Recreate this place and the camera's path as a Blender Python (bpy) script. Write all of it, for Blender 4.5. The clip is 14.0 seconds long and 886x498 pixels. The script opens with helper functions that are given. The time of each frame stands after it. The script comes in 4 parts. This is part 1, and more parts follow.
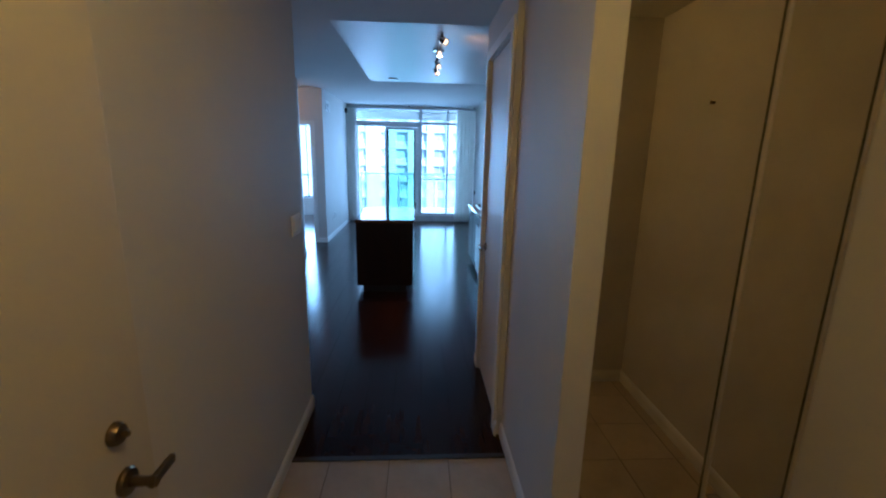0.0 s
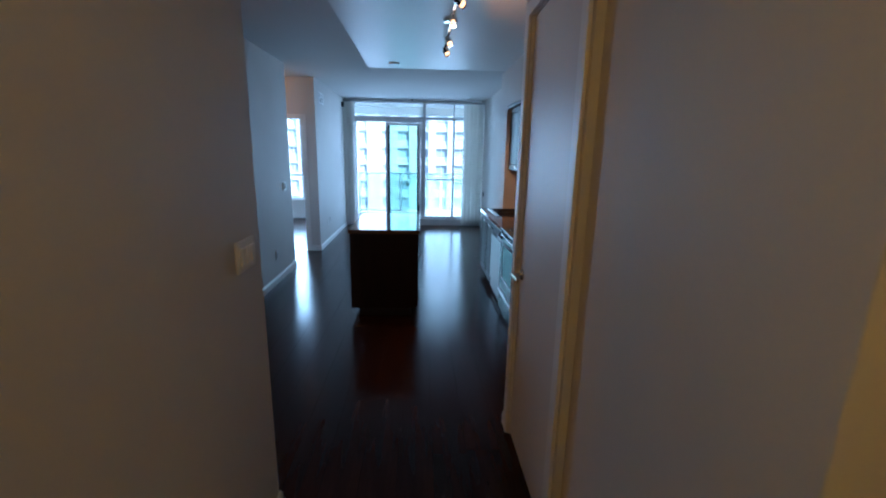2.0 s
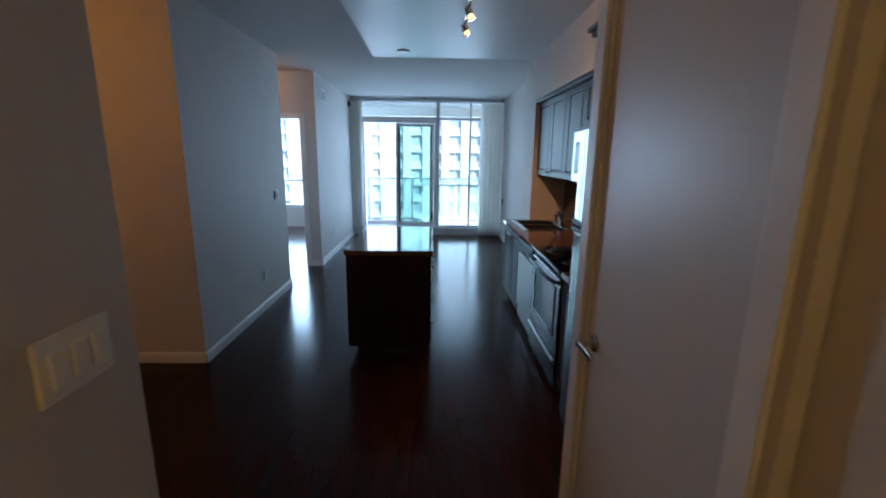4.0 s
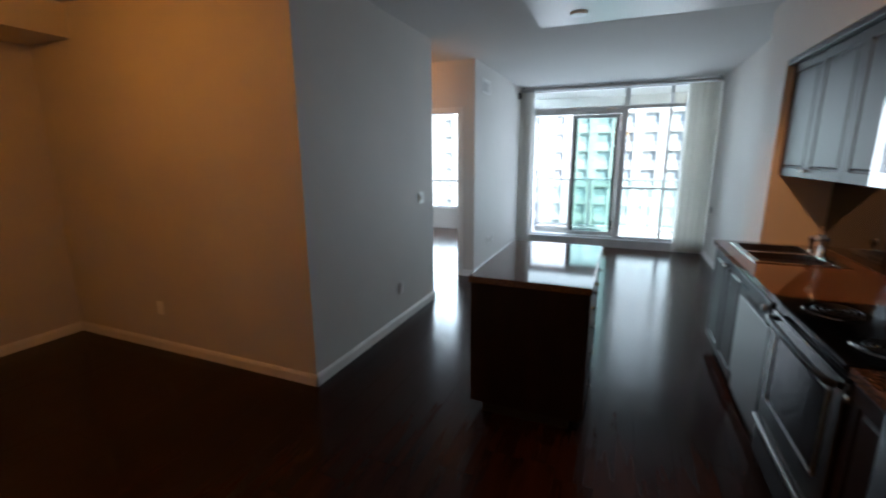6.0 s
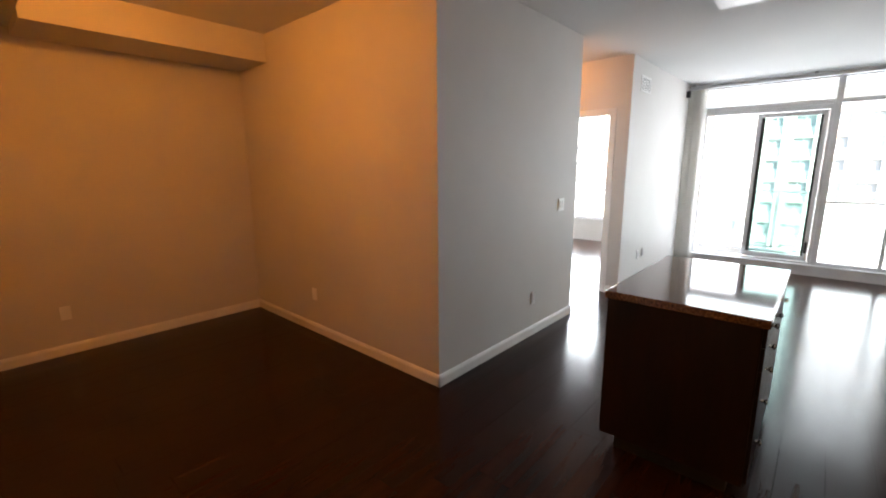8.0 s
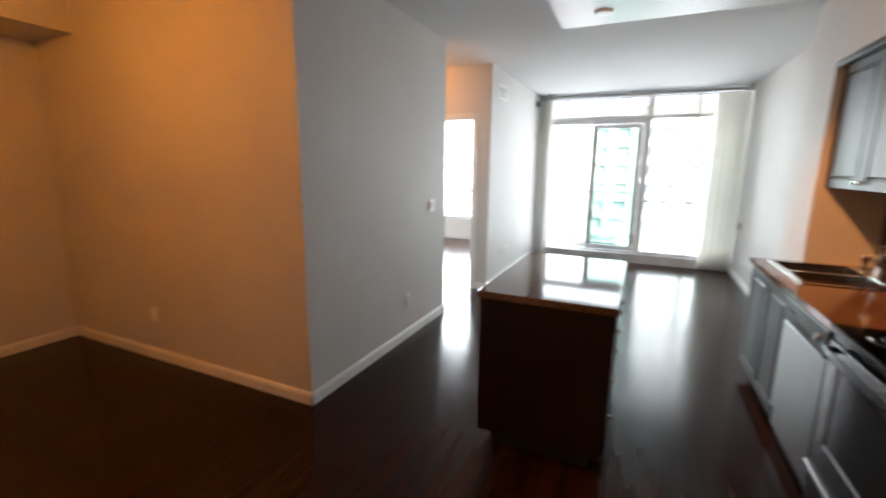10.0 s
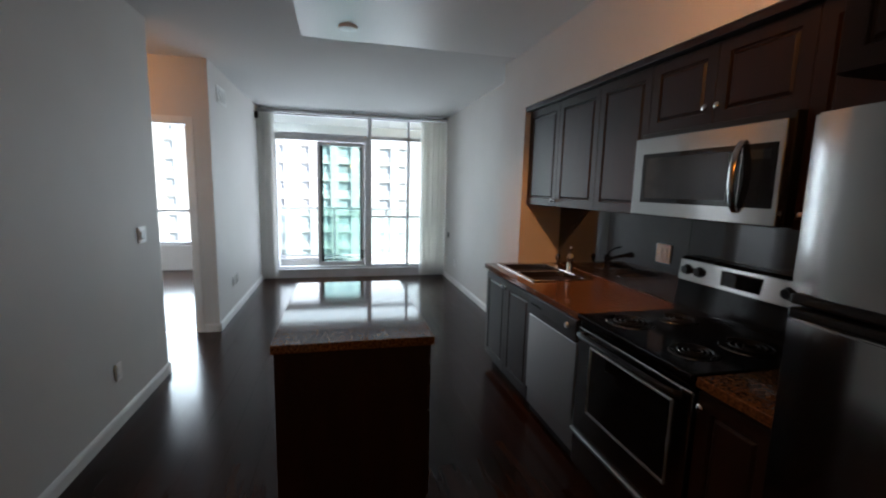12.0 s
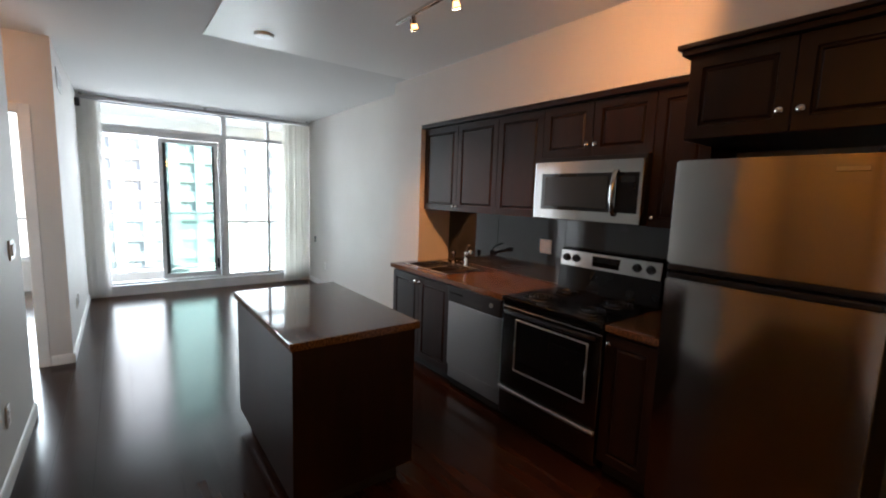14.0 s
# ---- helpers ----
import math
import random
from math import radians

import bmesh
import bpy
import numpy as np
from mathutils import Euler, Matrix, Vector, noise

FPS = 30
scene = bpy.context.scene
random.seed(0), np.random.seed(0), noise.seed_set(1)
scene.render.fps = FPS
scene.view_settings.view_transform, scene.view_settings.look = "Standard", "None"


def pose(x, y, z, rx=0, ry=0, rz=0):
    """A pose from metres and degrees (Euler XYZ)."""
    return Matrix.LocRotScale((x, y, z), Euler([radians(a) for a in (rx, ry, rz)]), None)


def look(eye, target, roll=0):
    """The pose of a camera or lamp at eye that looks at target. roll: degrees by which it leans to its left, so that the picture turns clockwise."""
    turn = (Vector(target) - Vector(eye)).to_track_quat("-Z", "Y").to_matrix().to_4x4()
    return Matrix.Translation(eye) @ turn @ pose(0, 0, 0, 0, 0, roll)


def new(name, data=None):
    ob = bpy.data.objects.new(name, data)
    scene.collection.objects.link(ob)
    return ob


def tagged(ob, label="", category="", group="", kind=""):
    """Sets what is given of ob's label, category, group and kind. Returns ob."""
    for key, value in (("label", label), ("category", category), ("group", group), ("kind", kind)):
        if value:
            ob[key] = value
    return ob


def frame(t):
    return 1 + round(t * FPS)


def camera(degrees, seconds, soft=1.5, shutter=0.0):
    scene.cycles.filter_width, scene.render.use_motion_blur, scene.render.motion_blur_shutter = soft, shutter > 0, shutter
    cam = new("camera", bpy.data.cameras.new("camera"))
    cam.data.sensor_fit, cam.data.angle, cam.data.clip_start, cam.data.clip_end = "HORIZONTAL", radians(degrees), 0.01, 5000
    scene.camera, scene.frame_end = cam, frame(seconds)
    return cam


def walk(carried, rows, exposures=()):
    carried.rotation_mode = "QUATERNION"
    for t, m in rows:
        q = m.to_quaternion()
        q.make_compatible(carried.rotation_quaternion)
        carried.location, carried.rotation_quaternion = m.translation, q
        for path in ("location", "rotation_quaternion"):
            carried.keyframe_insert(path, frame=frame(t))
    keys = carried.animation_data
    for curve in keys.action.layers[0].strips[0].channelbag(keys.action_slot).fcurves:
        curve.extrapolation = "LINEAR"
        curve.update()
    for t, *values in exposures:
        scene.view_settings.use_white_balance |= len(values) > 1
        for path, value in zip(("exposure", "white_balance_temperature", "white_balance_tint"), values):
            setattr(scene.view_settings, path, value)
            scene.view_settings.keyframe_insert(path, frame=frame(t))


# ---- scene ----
cam = camera(92.1, 14.0, soft=2.0, shutter=0.5)
PATH = [
    (0, (0.755, 1.959, 1.707), (0.871, 3.907, 1.267), 1.2),
    (0.5, (0.731, 2.171, 1.713), (0.82, 4.121, 1.279), 0.9),
    (1, (0.704, 2.392, 1.714), (0.805, 4.341, 1.273), 0.8),
    (1.5, (0.691, 2.597, 1.69), (0.801, 4.543, 1.244), 0.9),
    (2, (0.701, 2.847, 1.673), (0.811, 4.795, 1.23), 1.1),
    (4.5, (0.702, 3.986, 1.652), (0.693, 5.94, 1.227), 0.4),
    (5, (0.703, 4.308, 1.638), (0.566, 6.252, 1.187), 0.2),
    (5.5, (0.715, 4.54, 1.592), (0.33, 6.453, 1.153), 0.2),
    (6, (0.796, 4.687, 1.613), (0.049, 6.492, 1.186), -0.3),
    (6.5, (0.809, 4.765, 1.591), (-0.277, 6.4, 1.204), -0.3),
    (7, (0.801, 4.83, 1.57), (-0.513, 6.29, 1.19), -0.3),
    (9.5, (0.802, 4.814, 1.553), (-0.398, 6.371, 1.182), -0.0),
    (10, (0.743, 4.917, 1.562), (-0.071, 6.704, 1.185), 0.7),
    (10.5, (0.641, 4.948, 1.583), (0.247, 6.873, 1.21), 1.0),
    (11, (0.56, 5.049, 1.568), (0.441, 7.021, 1.253), 1.1),
    (11.5, (0.436, 5.139, 1.562), (0.617, 7.111, 1.279), 1.2),
    (12, (0.289, 5.199, 1.579), (0.756, 7.123, 1.295), 1.4),
    (12.5, (0.025, 5.196, 1.605), (0.77, 7.032, 1.327), 1.5),
    (13, (-0.188, 5.194, 1.596), (0.761, 6.936, 1.34), 2.0),
    (13.5, (-0.405, 5.159, 1.6), (0.695, 6.812, 1.357), 2.2),
    (14, (-0.581, 5.135, 1.601), (0.62, 6.714, 1.351), 2.0),
]
EXPOSURES = [(0.0, 1.72, 3850, 4), (1.0, 1.66, 4050, 5), (2.0, 1.58, 4250, 5), (4.5, 1.48, 4850, 7), (5.5, 1.62, 5300, 8), (6.5, 1.9, 6000, 13), (7.2, 2.35, 6350, 17), (9.5, 3.3, 6650, 18), (10.2, 2.5, 6300, 14), (11.0, 1.75, 5950, 12), (12.0, 1.68, 5950, 13), (13.0, 2.0, 6100, 14), (14.0, 2.42, 6200, 14)]
walk(cam, [(t, look(eye, target, roll)) for t, eye, target, roll in PATH], EXPOSURES)

# ---- light ----
world = bpy.data.worlds.new("sky")
scene.world = world
world.use_nodes = True
wn = world.node_tree.nodes
sky = wn.new("ShaderNodeTexSky")
sky.sky_type = "NISHITA"
sky.sun_disc = False
sky.sun_elevation = radians(37.2)
sky.sun_rotation = radians(129)
wn["Background"].inputs["Strength"].default_value = 0.15
world.node_tree.links.new(sky.outputs["Color"], wn["Background"].inputs["Color"])
sun = new("sun", bpy.data.lights.new("sun", "SUN"))
sun.data.energy, sun.data.angle, sun.data.color = 4.8, radians(0.5), (1.0, 0.95, 0.88)
# the sun stands to the side: it grazes the tower opposite and lies on the balcony
sun.matrix_world = look((0, 0, 30), (-0.56, 0.46, 30 - 0.55))


def point_lamp(name, x, y, z, watts, colour, radius):
    ob = new(name, bpy.data.lights.new(name, "POINT"))
    ob.data.energy, ob.data.color, ob.data.shadow_soft_size = watts, colour, radius
    ob.location = (x, y, z)
    return ob


WARM = (1.0, 0.40, 0.12)
point_lamp("entry_lamp_light", 0.82, 2.3, 2.36, 4.2, (1.0, 0.44, 0.035), 0.10)
point_lamp("den_lamp_light", -2.0, 5.5, 2.655, 8.4, (1.0, 0.33, 0.03), 0.12)
point_lamp("lobby_lamp_light", -1.8, 9.52, 2.60, 1.5, (1.0, 0.36, 0.06), 0.08)


def window_fill(name, x, z, y, w, hgt, watts):
    """Area lamp added in a window's opening to stand in for sky light."""
    ob = new(name, bpy.data.lights.new(name, "AREA"))
    ob.data.shape, ob.data.size, ob.data.size_y = "RECTANGLE", w, hgt
    ob.data.energy, ob.data.color = watts, (0.86, 0.95, 1.0)
    ob.matrix_world = look((x, y, z), (x, y - 1, z))
    return ob


window_fill("window_fill_living", 0.65, 1.45, 12.93, 3.0, 2.45, 26.0)
window_fill("window_fill_bedroom", -2.7, 1.55, 13.80, 2.3, 2.0, 90.0)


# ---- materials ----
def material(name, base, rough=0.5, metal=0.0, second=None, scale=3.0, grain=0.0, grain_scale=80.0, stretch=(1, 1, 1), bump=0.0, vary=0.0, rough_vary=0.0, coat=0.0, spec=0.5):
    m = bpy.data.materials.new(name)
    m.use_nodes = True
    t = m.node_tree
    n, l = t.nodes, t.links
    b = n["Principled BSDF"]
    b.inputs["Roughness"].default_value, b.inputs["Metallic"].default_value = rough, metal
    b.inputs["Specular IOR Level"].default_value = spec
    b.inputs["Coat Weight"].default_value = coat
    b.inputs["Coat Roughness"].default_value = 0.08
    co = n.new("ShaderNodeTexCoord")
    mp = n.new("ShaderNodeMapping")
    mp.inputs["Scale"].default_value = stretch
    l.new(co.outputs["Object"], mp.inputs["Vector"])
    n1, n2 = n.new("ShaderNodeTexNoise"), n.new("ShaderNodeTexNoise")
    n1.inputs["Scale"].default_value, n1.inputs["Detail"].default_value = scale, 4
    n2.inputs["Scale"].default_value, n2.inputs["Detail"].default_value = grain_scale, 5
    for a in (n1, n2):
        l.new(mp.outputs["Vector"], a.inputs["Vector"])
    second = second or tuple(c * 0.86 for c in base)
    mix = n.new("ShaderNodeMix")
    mix.data_type = "RGBA"
    mix.inputs["A"].default_value, mix.inputs["B"].default_value = (*base, 1), (*second, 1)
    ramp = n.new("ShaderNodeMapRange")
    ramp.inputs["From Min"].default_value, ramp.inputs["From Max"].default_value = 0.32, 0.68
    l.new(n1.outputs["Fac"], ramp.inputs["Value"])
    l.new(ramp.outputs["Result"], mix.inputs["Factor"])
    out = mix.outputs["Result"]
    if grain or vary:
        hsv = n.new("ShaderNodeHueSaturation")
        l.new(out, hsv.inputs["Color"])
        val = n.new("ShaderNodeMath")
        val.operation = "MULTIPLY_ADD"
        l.new(n2.outputs["Fac"], val.inputs[0])
        val.inputs[1].default_value, val.inputs[2].default_value = grain * 2, 1 - grain
        last = val
        if vary:
            info = n.new("ShaderNodeObjectInfo")
            v2 = n.new("ShaderNodeMath")
            v2.operation = "MULTIPLY_ADD"
            l.new(info.outputs["Random"], v2.inputs[0])
            v2.inputs[1].default_value = vary
            l.new(val.outputs[0], v2.inputs[2])
            last = v2
        l.new(last.outputs[0], hsv.inputs["Value"])
        out = hsv.outputs["Color"]
    l.new(out, b.inputs["Base Color"])
    if rough_vary:
        rv = n.new("ShaderNodeMath")
        rv.operation = "MULTIPLY_ADD"
        l.new(n1.outputs["Fac"], rv.inputs[0])
        rv.inputs[1].default_value, rv.inputs[2].default_value = rough_vary, rough - rough_vary / 2
        l.new(rv.outputs[0], b.inputs["Roughness"])
    if bump:
        bp = n.new("ShaderNodeBump")
        bp.inputs["Strength"].default_value, bp.inputs["Distance"].default_value = bump, 0.003
        l.new(n2.outputs["Fac"], bp.inputs["Height"])
        l.new(bp.outputs["Normal"], b.inputs["Normal"])
    return m


def glow(name, colour, strength):
    m = bpy.data.materials.new(name)
    m.use_nodes = True
    b = m.node_tree.nodes["Principled BSDF"]
    b.inputs["Base Color"].default_value = (0.9, 0.88, 0.85, 1)
    b.inputs["Emission Color"].default_value, b.inputs["Emission Strength"].default_value = (*colour, 1), strength
    return m


def glass(name, tint):
    """Thin pane: tinted see-through with a clear reflection."""
    m = bpy.data.materials.new(name)
    m.use_nodes = True
    t = m.node_tree
    n, l = t.nodes, t.links
    n.remove(n["Principled BSDF"])
    tr, gl, mx, fr = n.new("ShaderNodeBsdfTransparent"), n.new("ShaderNodeBsdfGlossy"), n.new("ShaderNodeMixShader"), n.new("ShaderNodeFresnel")
    tr.inputs["Color"].default_value = (*tint, 1)
    gl.inputs["Roughness"].default_value = 0.02
    fr.inputs["IOR"].default_value = 1.45
    l.new(fr.outputs[0], mx.inputs[0])
    l.new(tr.outputs[0], mx.inputs[1])
    l.new(gl.outputs[0], mx.inputs[2])
    l.new(mx.outputs[0], n["Material Output"].inputs["Surface"])
    return m


def sheer(m, share):
    """Let part of the light through a thin sheet."""
    n, l = m.node_tree.nodes, m.node_tree.links
    tl, mx = n.new("ShaderNodeBsdfTranslucent"), n.new("ShaderNodeMixShader")
    tl.inputs["Color"].default_value = (0.85, 0.84, 0.80, 1)
    mx.inputs[0].default_value = share
    l.new(n["Principled BSDF"].outputs[0], mx.inputs[1])
    l.new(tl.outputs[0], mx.inputs[2])
    l.new(mx.outputs[0], n["Material Output"].inputs["Surface"])


WALL = material("wall_paint", (0.60, 0.58, 0.55), 0.62, scale=1.4, second=(0.56, 0.54, 0.51), grain=0.025, grain_scale=160, bump=0.06)
CEIL = material("ceiling_stipple", (0.62, 0.615, 0.60), 0.9, scale=0.8, second=(0.59, 0.585, 0.57), grain=0.05, grain_scale=240, bump=0.4)
CEIL2 = material("ceiling_smooth_paint", (0.72, 0.71, 0.69), 0.42, scale=0.8, second=(0.70, 0.69, 0.67), grain=0.01, spec=0.35)
TRIM = material("white_trim_paint", (0.79, 0.78, 0.76), 0.45, scale=4, grain=0.01, bump=0.02)
DOOR = material("door_paint", (0.66, 0.64, 0.60), 0.42, scale=2, second=(0.63, 0.61, 0.57), grain=0.01, bump=0.02)
FLOOR = material("espresso_laminate", (0.022, 0.0072, 0.0028), 0.185, scale=2.2, second=(0.008, 0.0030, 0.0016), grain=0.28, grain_scale=26, stretch=(6, 0.5, 1), bump=0.07, vary=0.5, rough_vary=0.18, spec=0.165)
SLAB = material("subfloor_dark", (0.02, 0.017, 0.015), 0.8)
TILE = material("beige_floor_tile", (0.46, 0.40, 0.32), 0.38, scale=5, second=(0.40, 0.34, 0.27), grain=0.08, grain_scale=30, bump=0.05, vary=0.08)
GROUT = material("grout", (0.22, 0.19, 0.16), 0.9, grain=0.1)
CAB = material("espresso_cabinet", (0.017, 0.0066, 0.0038), 0.38, scale=4, second=(0.009, 0.004, 0.0027), grain=0.25, grain_scale=30, stretch=(3, 3, 0.4), bump=0.04, spec=0.24)
# for the toe kicks: the recess's shade is put into this dark colour
CABIN = material("toe_kick_shadow", (0.012, 0.009, 0.008), 0.6)
GRANITE = material("brown_granite", (0.17, 0.08, 0.032), 0.06, scale=85, second=(0.04, 0.02, 0.011), grain=0.35, grain_scale=260, spec=0.5)
STEEL = material("brushed_stainless", (0.46, 0.45, 0.44), 0.14, 1.0, scale=1.0, second=(0.45, 0.44, 0.43), rough_vary=0.03)
SATIN = material("satin_stainless", (0.45, 0.445, 0.44), 0.32, 1.0, scale=1.0, second=(0.42, 0.415, 0.41), rough_vary=0.04)
SOFFIT = material("white_soffit_paint", (0.82, 0.81, 0.78), 0.8, scale=1.0, grain=0.03)
ALARM = material("alarm_plastic", (0.90, 0.90, 0.89), 0.4, scale=9)
CHROME = material("chrome", (0.75, 0.74, 0.72), 0.10, 1.0, scale=5)
PAN = material("mottled_dark_chrome", (0.20, 0.18, 0.16), 0.16, 1.0, scale=20, second=(0.08, 0.07, 0.06), rough_vary=0.1)
NICKEL = material("satin_nickel", (0.58, 0.53, 0.46), 0.26, 1.0, scale=8)
BLACK = material("black_enamel", (0.006, 0.006, 0.007), 0.09, scale=6, spec=0.2)
BLACKPL = material("black_plastic", (0.010, 0.010, 0.011), 0.35, scale=6, grain=0.05, spec=0.3)
STEELDARK = material("dark_stainless", (0.24, 0.235, 0.23), 0.18, 1.0, scale=1.0, second=(0.24, 0.235, 0.23), rough_vary=0.04)
ENTRYPAINT = material("beige_door_paint", (0.54, 0.50, 0.42), 0.4, scale=2, second=(0.51, 0.47, 0.39), grain=0.02, bump=0.03)
BRASS = material("aged_brass", (0.21, 0.155, 0.085), 0.3, 1.0, scale=9)
DARKGLASS = material("dark_oven_glass", (0.006, 0.006, 0.007), 0.04, scale=4)
SPLASH = material("polished_black_stone", (0.018, 0.018, 0.021), 0.05, scale=9, second=(0.012, 0.012, 0.014), grain=0.15, grain_scale=120, spec=0.75)
PLASTIC = material("white_plastic", (0.88, 0.87, 0.85), 0.35, scale=6)
ALU = material("white_window_frame", (0.82, 0.83, 0.84), 0.38, scale=5, grain=0.01)
GASKET = material("black_gasket", (0.012, 0.012, 0.012), 0.6)
BLIND = material("vinyl_blind", (0.87, 0.86, 0.85), 0.5, scale=3, grain=0.03)
sheer(BLIND, 0.7)
MIRROR = material("mirror_silver", (0.66, 0.60, 0.46), 0.015, 1.0)
CHAMPAGNE = material("champagne_aluminium", (0.52, 0.47, 0.38), 0.35, 0.4, scale=6, second=(0.47, 0.42, 0.34))
CONCRETE = material("balcony_concrete", (0.58, 0.57, 0.55), 0.85, scale=3, second=(0.50, 0.49, 0.47), grain=0.12, bump=0.2)
FACADE = material("tower_precast", (0.66, 0.63, 0.58), 0.8, scale=0.4, second=(0.60, 0.57, 0.53), grain=0.05, grain_scale=3)
TOWERGLASS = material("tower_window_glass", (0.29, 0.31, 0.32), 0.12, scale=0.5, second=(0.40, 0.42, 0.43), vary=0.5)
PANE = glass("clear_pane", (0.93, 0.96, 0.95))
PANEGREEN = glass("green_pane", (0.65, 0.785, 0.75))
RAILGLASS = glass("rail_glass", (0.86, 0.94, 0.92))
def milky(m, share):
    """Mix a pale diffuse share into a pane, so part of it scatters."""
    n, l = m.node_tree.nodes, m.node_tree.links
    df, mx = n.new("ShaderNodeBsdfDiffuse"), n.new("ShaderNodeMixShader")
    df.inputs["Color"].default_value = (0.80, 0.88, 0.86, 1)
    mx.inputs[0].default_value = share
    before = n["Material Output"].inputs["Surface"].links[0].from_socket
    l.new(before, mx.inputs[1])
    l.new(df.outputs[0], mx.inputs[2])
    l.new(mx.outputs[0], n["Material Output"].inputs["Surface"])


milky(RAILGLASS, 0.12)
LAMPGLOW = glow("halogen_lens", (1.0, 0.78, 0.5), 6.0)
LAMPBODY = glow("halogen_reflector", (1.0, 0.42, 0.12), 1.2)
DOMEGLOW = glow("frosted_dome", (1.0, 0.62, 0.28), 0.6)
GROUND = material("street_ground", (0.12, 0.12, 0.12), 0.9, scale=0.05, grain=0.1)


# ---- building helpers ----
def box(bm, x0, x1, y0, y1, z0, z1, bevel=0.0):
    m = Matrix.Translation(((x0 + x1) / 2, (y0 + y1) / 2, (z0 + z1) / 2)) @ Matrix.Diagonal((x1 - x0, y1 - y0, z1 - z0, 1))
    vs = bmesh.ops.create_cube(bm, size=1, matrix=m)["verts"]
    if bevel:
        bmesh.ops.bevel(bm, geom=list({e for v in vs for e in v.link_edges}), offset=bevel, segments=2, affect="EDGES", profile=0.5)
    return bm


def boxes(rows, bevel=0.0):
    bm = bmesh.new()
    for r in rows:
        if bevel:
            b2 = box(bmesh.new(), *r, bevel)
            me = bpy.data.meshes.new("tmp")
            b2.to_mesh(me)
            b2.free()
            bm.from_mesh(me)
            bpy.data.meshes.remove(me)
        else:
            box(bm, *r)
    return bm


def cyl(bm, p, q, r, r2=None, seg=20):
    p, q = Vector(p), Vector(q)
    m = Matrix.Translation((p + q) / 2) @ (q - p).to_track_quat("Z", "Y").to_matrix().to_4x4()
    bmesh.ops.create_cone(bm, cap_ends=True, segments=seg, radius1=r, radius2=r if r2 is None else r2, depth=(q - p).length, matrix=m)
    return bm


def sweep(bm, pts, r, seg=10):
    """A round bar through the points, with capped ends."""
    pts = [Vector(p) for p in pts]
    rings = []
    for i, p in enumerate(pts):
        d = (pts[min(i + 1, len(pts) - 1)] - pts[max(i - 1, 0)]).normalized()
        q = d.to_track_quat("Z", "Y")
        rings.append([bm.verts.new(p + q @ Vector((r * math.cos(a), r * math.sin(a), 0))) for a in (2 * math.pi * k / seg for k in range(seg))])
    for a, b in zip(rings, rings[1:]):
        for k in range(seg):
            bm.faces.new((a[k], a[(k + 1) % seg], b[(k + 1) % seg], b[k]))
    bm.faces.new(rings[0][::-1])
    bm.faces.new(rings[-1])
    return bm


def lathe(bm, profile, centre, axis="Z", seg=28):
    """Turn (radius, height) pairs round an axis through centre."""
    turn = {"Z": Matrix.Identity(4), "X": Matrix.Rotation(radians(90), 4, "Y"), "Y": Matrix.Rotation(radians(-90), 4, "X"), "-X": Matrix.Rotation(radians(-90), 4, "Y")}[axis]
    m = Matrix.Translation(centre) @ turn
    rings = [[bm.verts.new(m @ Vector((r * math.cos(a), r * math.sin(a), h))) for a in (2 * math.pi * k / seg for k in range(seg))] for r, h in profile]
    for a, b in zip(rings, rings[1:]):
        for k in range(seg):
            bm.faces.new((a[k], a[(k + 1) % seg], b[(k + 1) % seg], b[k]))
    bm.faces.new(rings[0][::-1])
    bm.faces.new(rings[-1])
    return bm


def lathe_along(base, way, profile, seg=20):
    """Turn (radius, height) pairs round a line from base along way."""
    bm = lathe(bmesh.new(), profile, (0, 0, 0), seg=seg)
    bm.transform(Matrix.Translation(base) @ way.to_track_quat("Z", "Y").to_matrix().to_4x4())
    return bm


def part(name, bm, mat, parent=None, label="", smooth=False):
    bmesh.ops.recalc_face_normals(bm, faces=bm.faces)
    me = bpy.data.meshes.new(name)
    bm.to_mesh(me)
    bm.free()
    me.materials.append(mat)
    if smooth:
        me.polygons.foreach_set("use_smooth", [True] * len(me.polygons))
        me.set_sharp_from_angle(angle=radians(35))
    ob = new(name, me)
    if parent:
        ob.parent = parent
        ob.matrix_parent_inverse = parent.matrix_world.inverted()
    if label:
        tagged(ob, label)
    return ob


def thing(name, label, category, x=0, y=0, z=0, group=""):
    ob = new(name)
    ob.location = (x, y, z)
    ob.matrix_world = Matrix.Translation((x, y, z))
    ob.empty_display_size = 0.1
    return tagged(ob, label, category, group)


def structure(name, rows, mat, label, category, bevel=0.0):
    return tagged(part(name, boxes(rows, bevel), mat), label, category, kind="structure")


# ---- plan ----
H = 2.775          # ceiling
HH = 2.59          # dropped ceiling of hall and den front
HALL_L, HALL_R = 0.045, 1.245
GREY_X, DEN_Y, DEN_X = -1.11, 6.92, -3.86
NOOK_Y, BED_X = 10.03, -0.97
LIV_X, WIN_Y = 2.12, 12.74
PIER_X, PIER_Y, PIER_END = 1.865, 8.775, 9.31
BACK_X = 2.27      # back of the kitchen niche
END_Y = 5.24       # end of the hall's door wall
TH_Y = 4.08        # tile meets wood
MIR_Y, ENTRY_Y, VEST_X = 3.39, 1.88, 2.34
SILL = 0.15

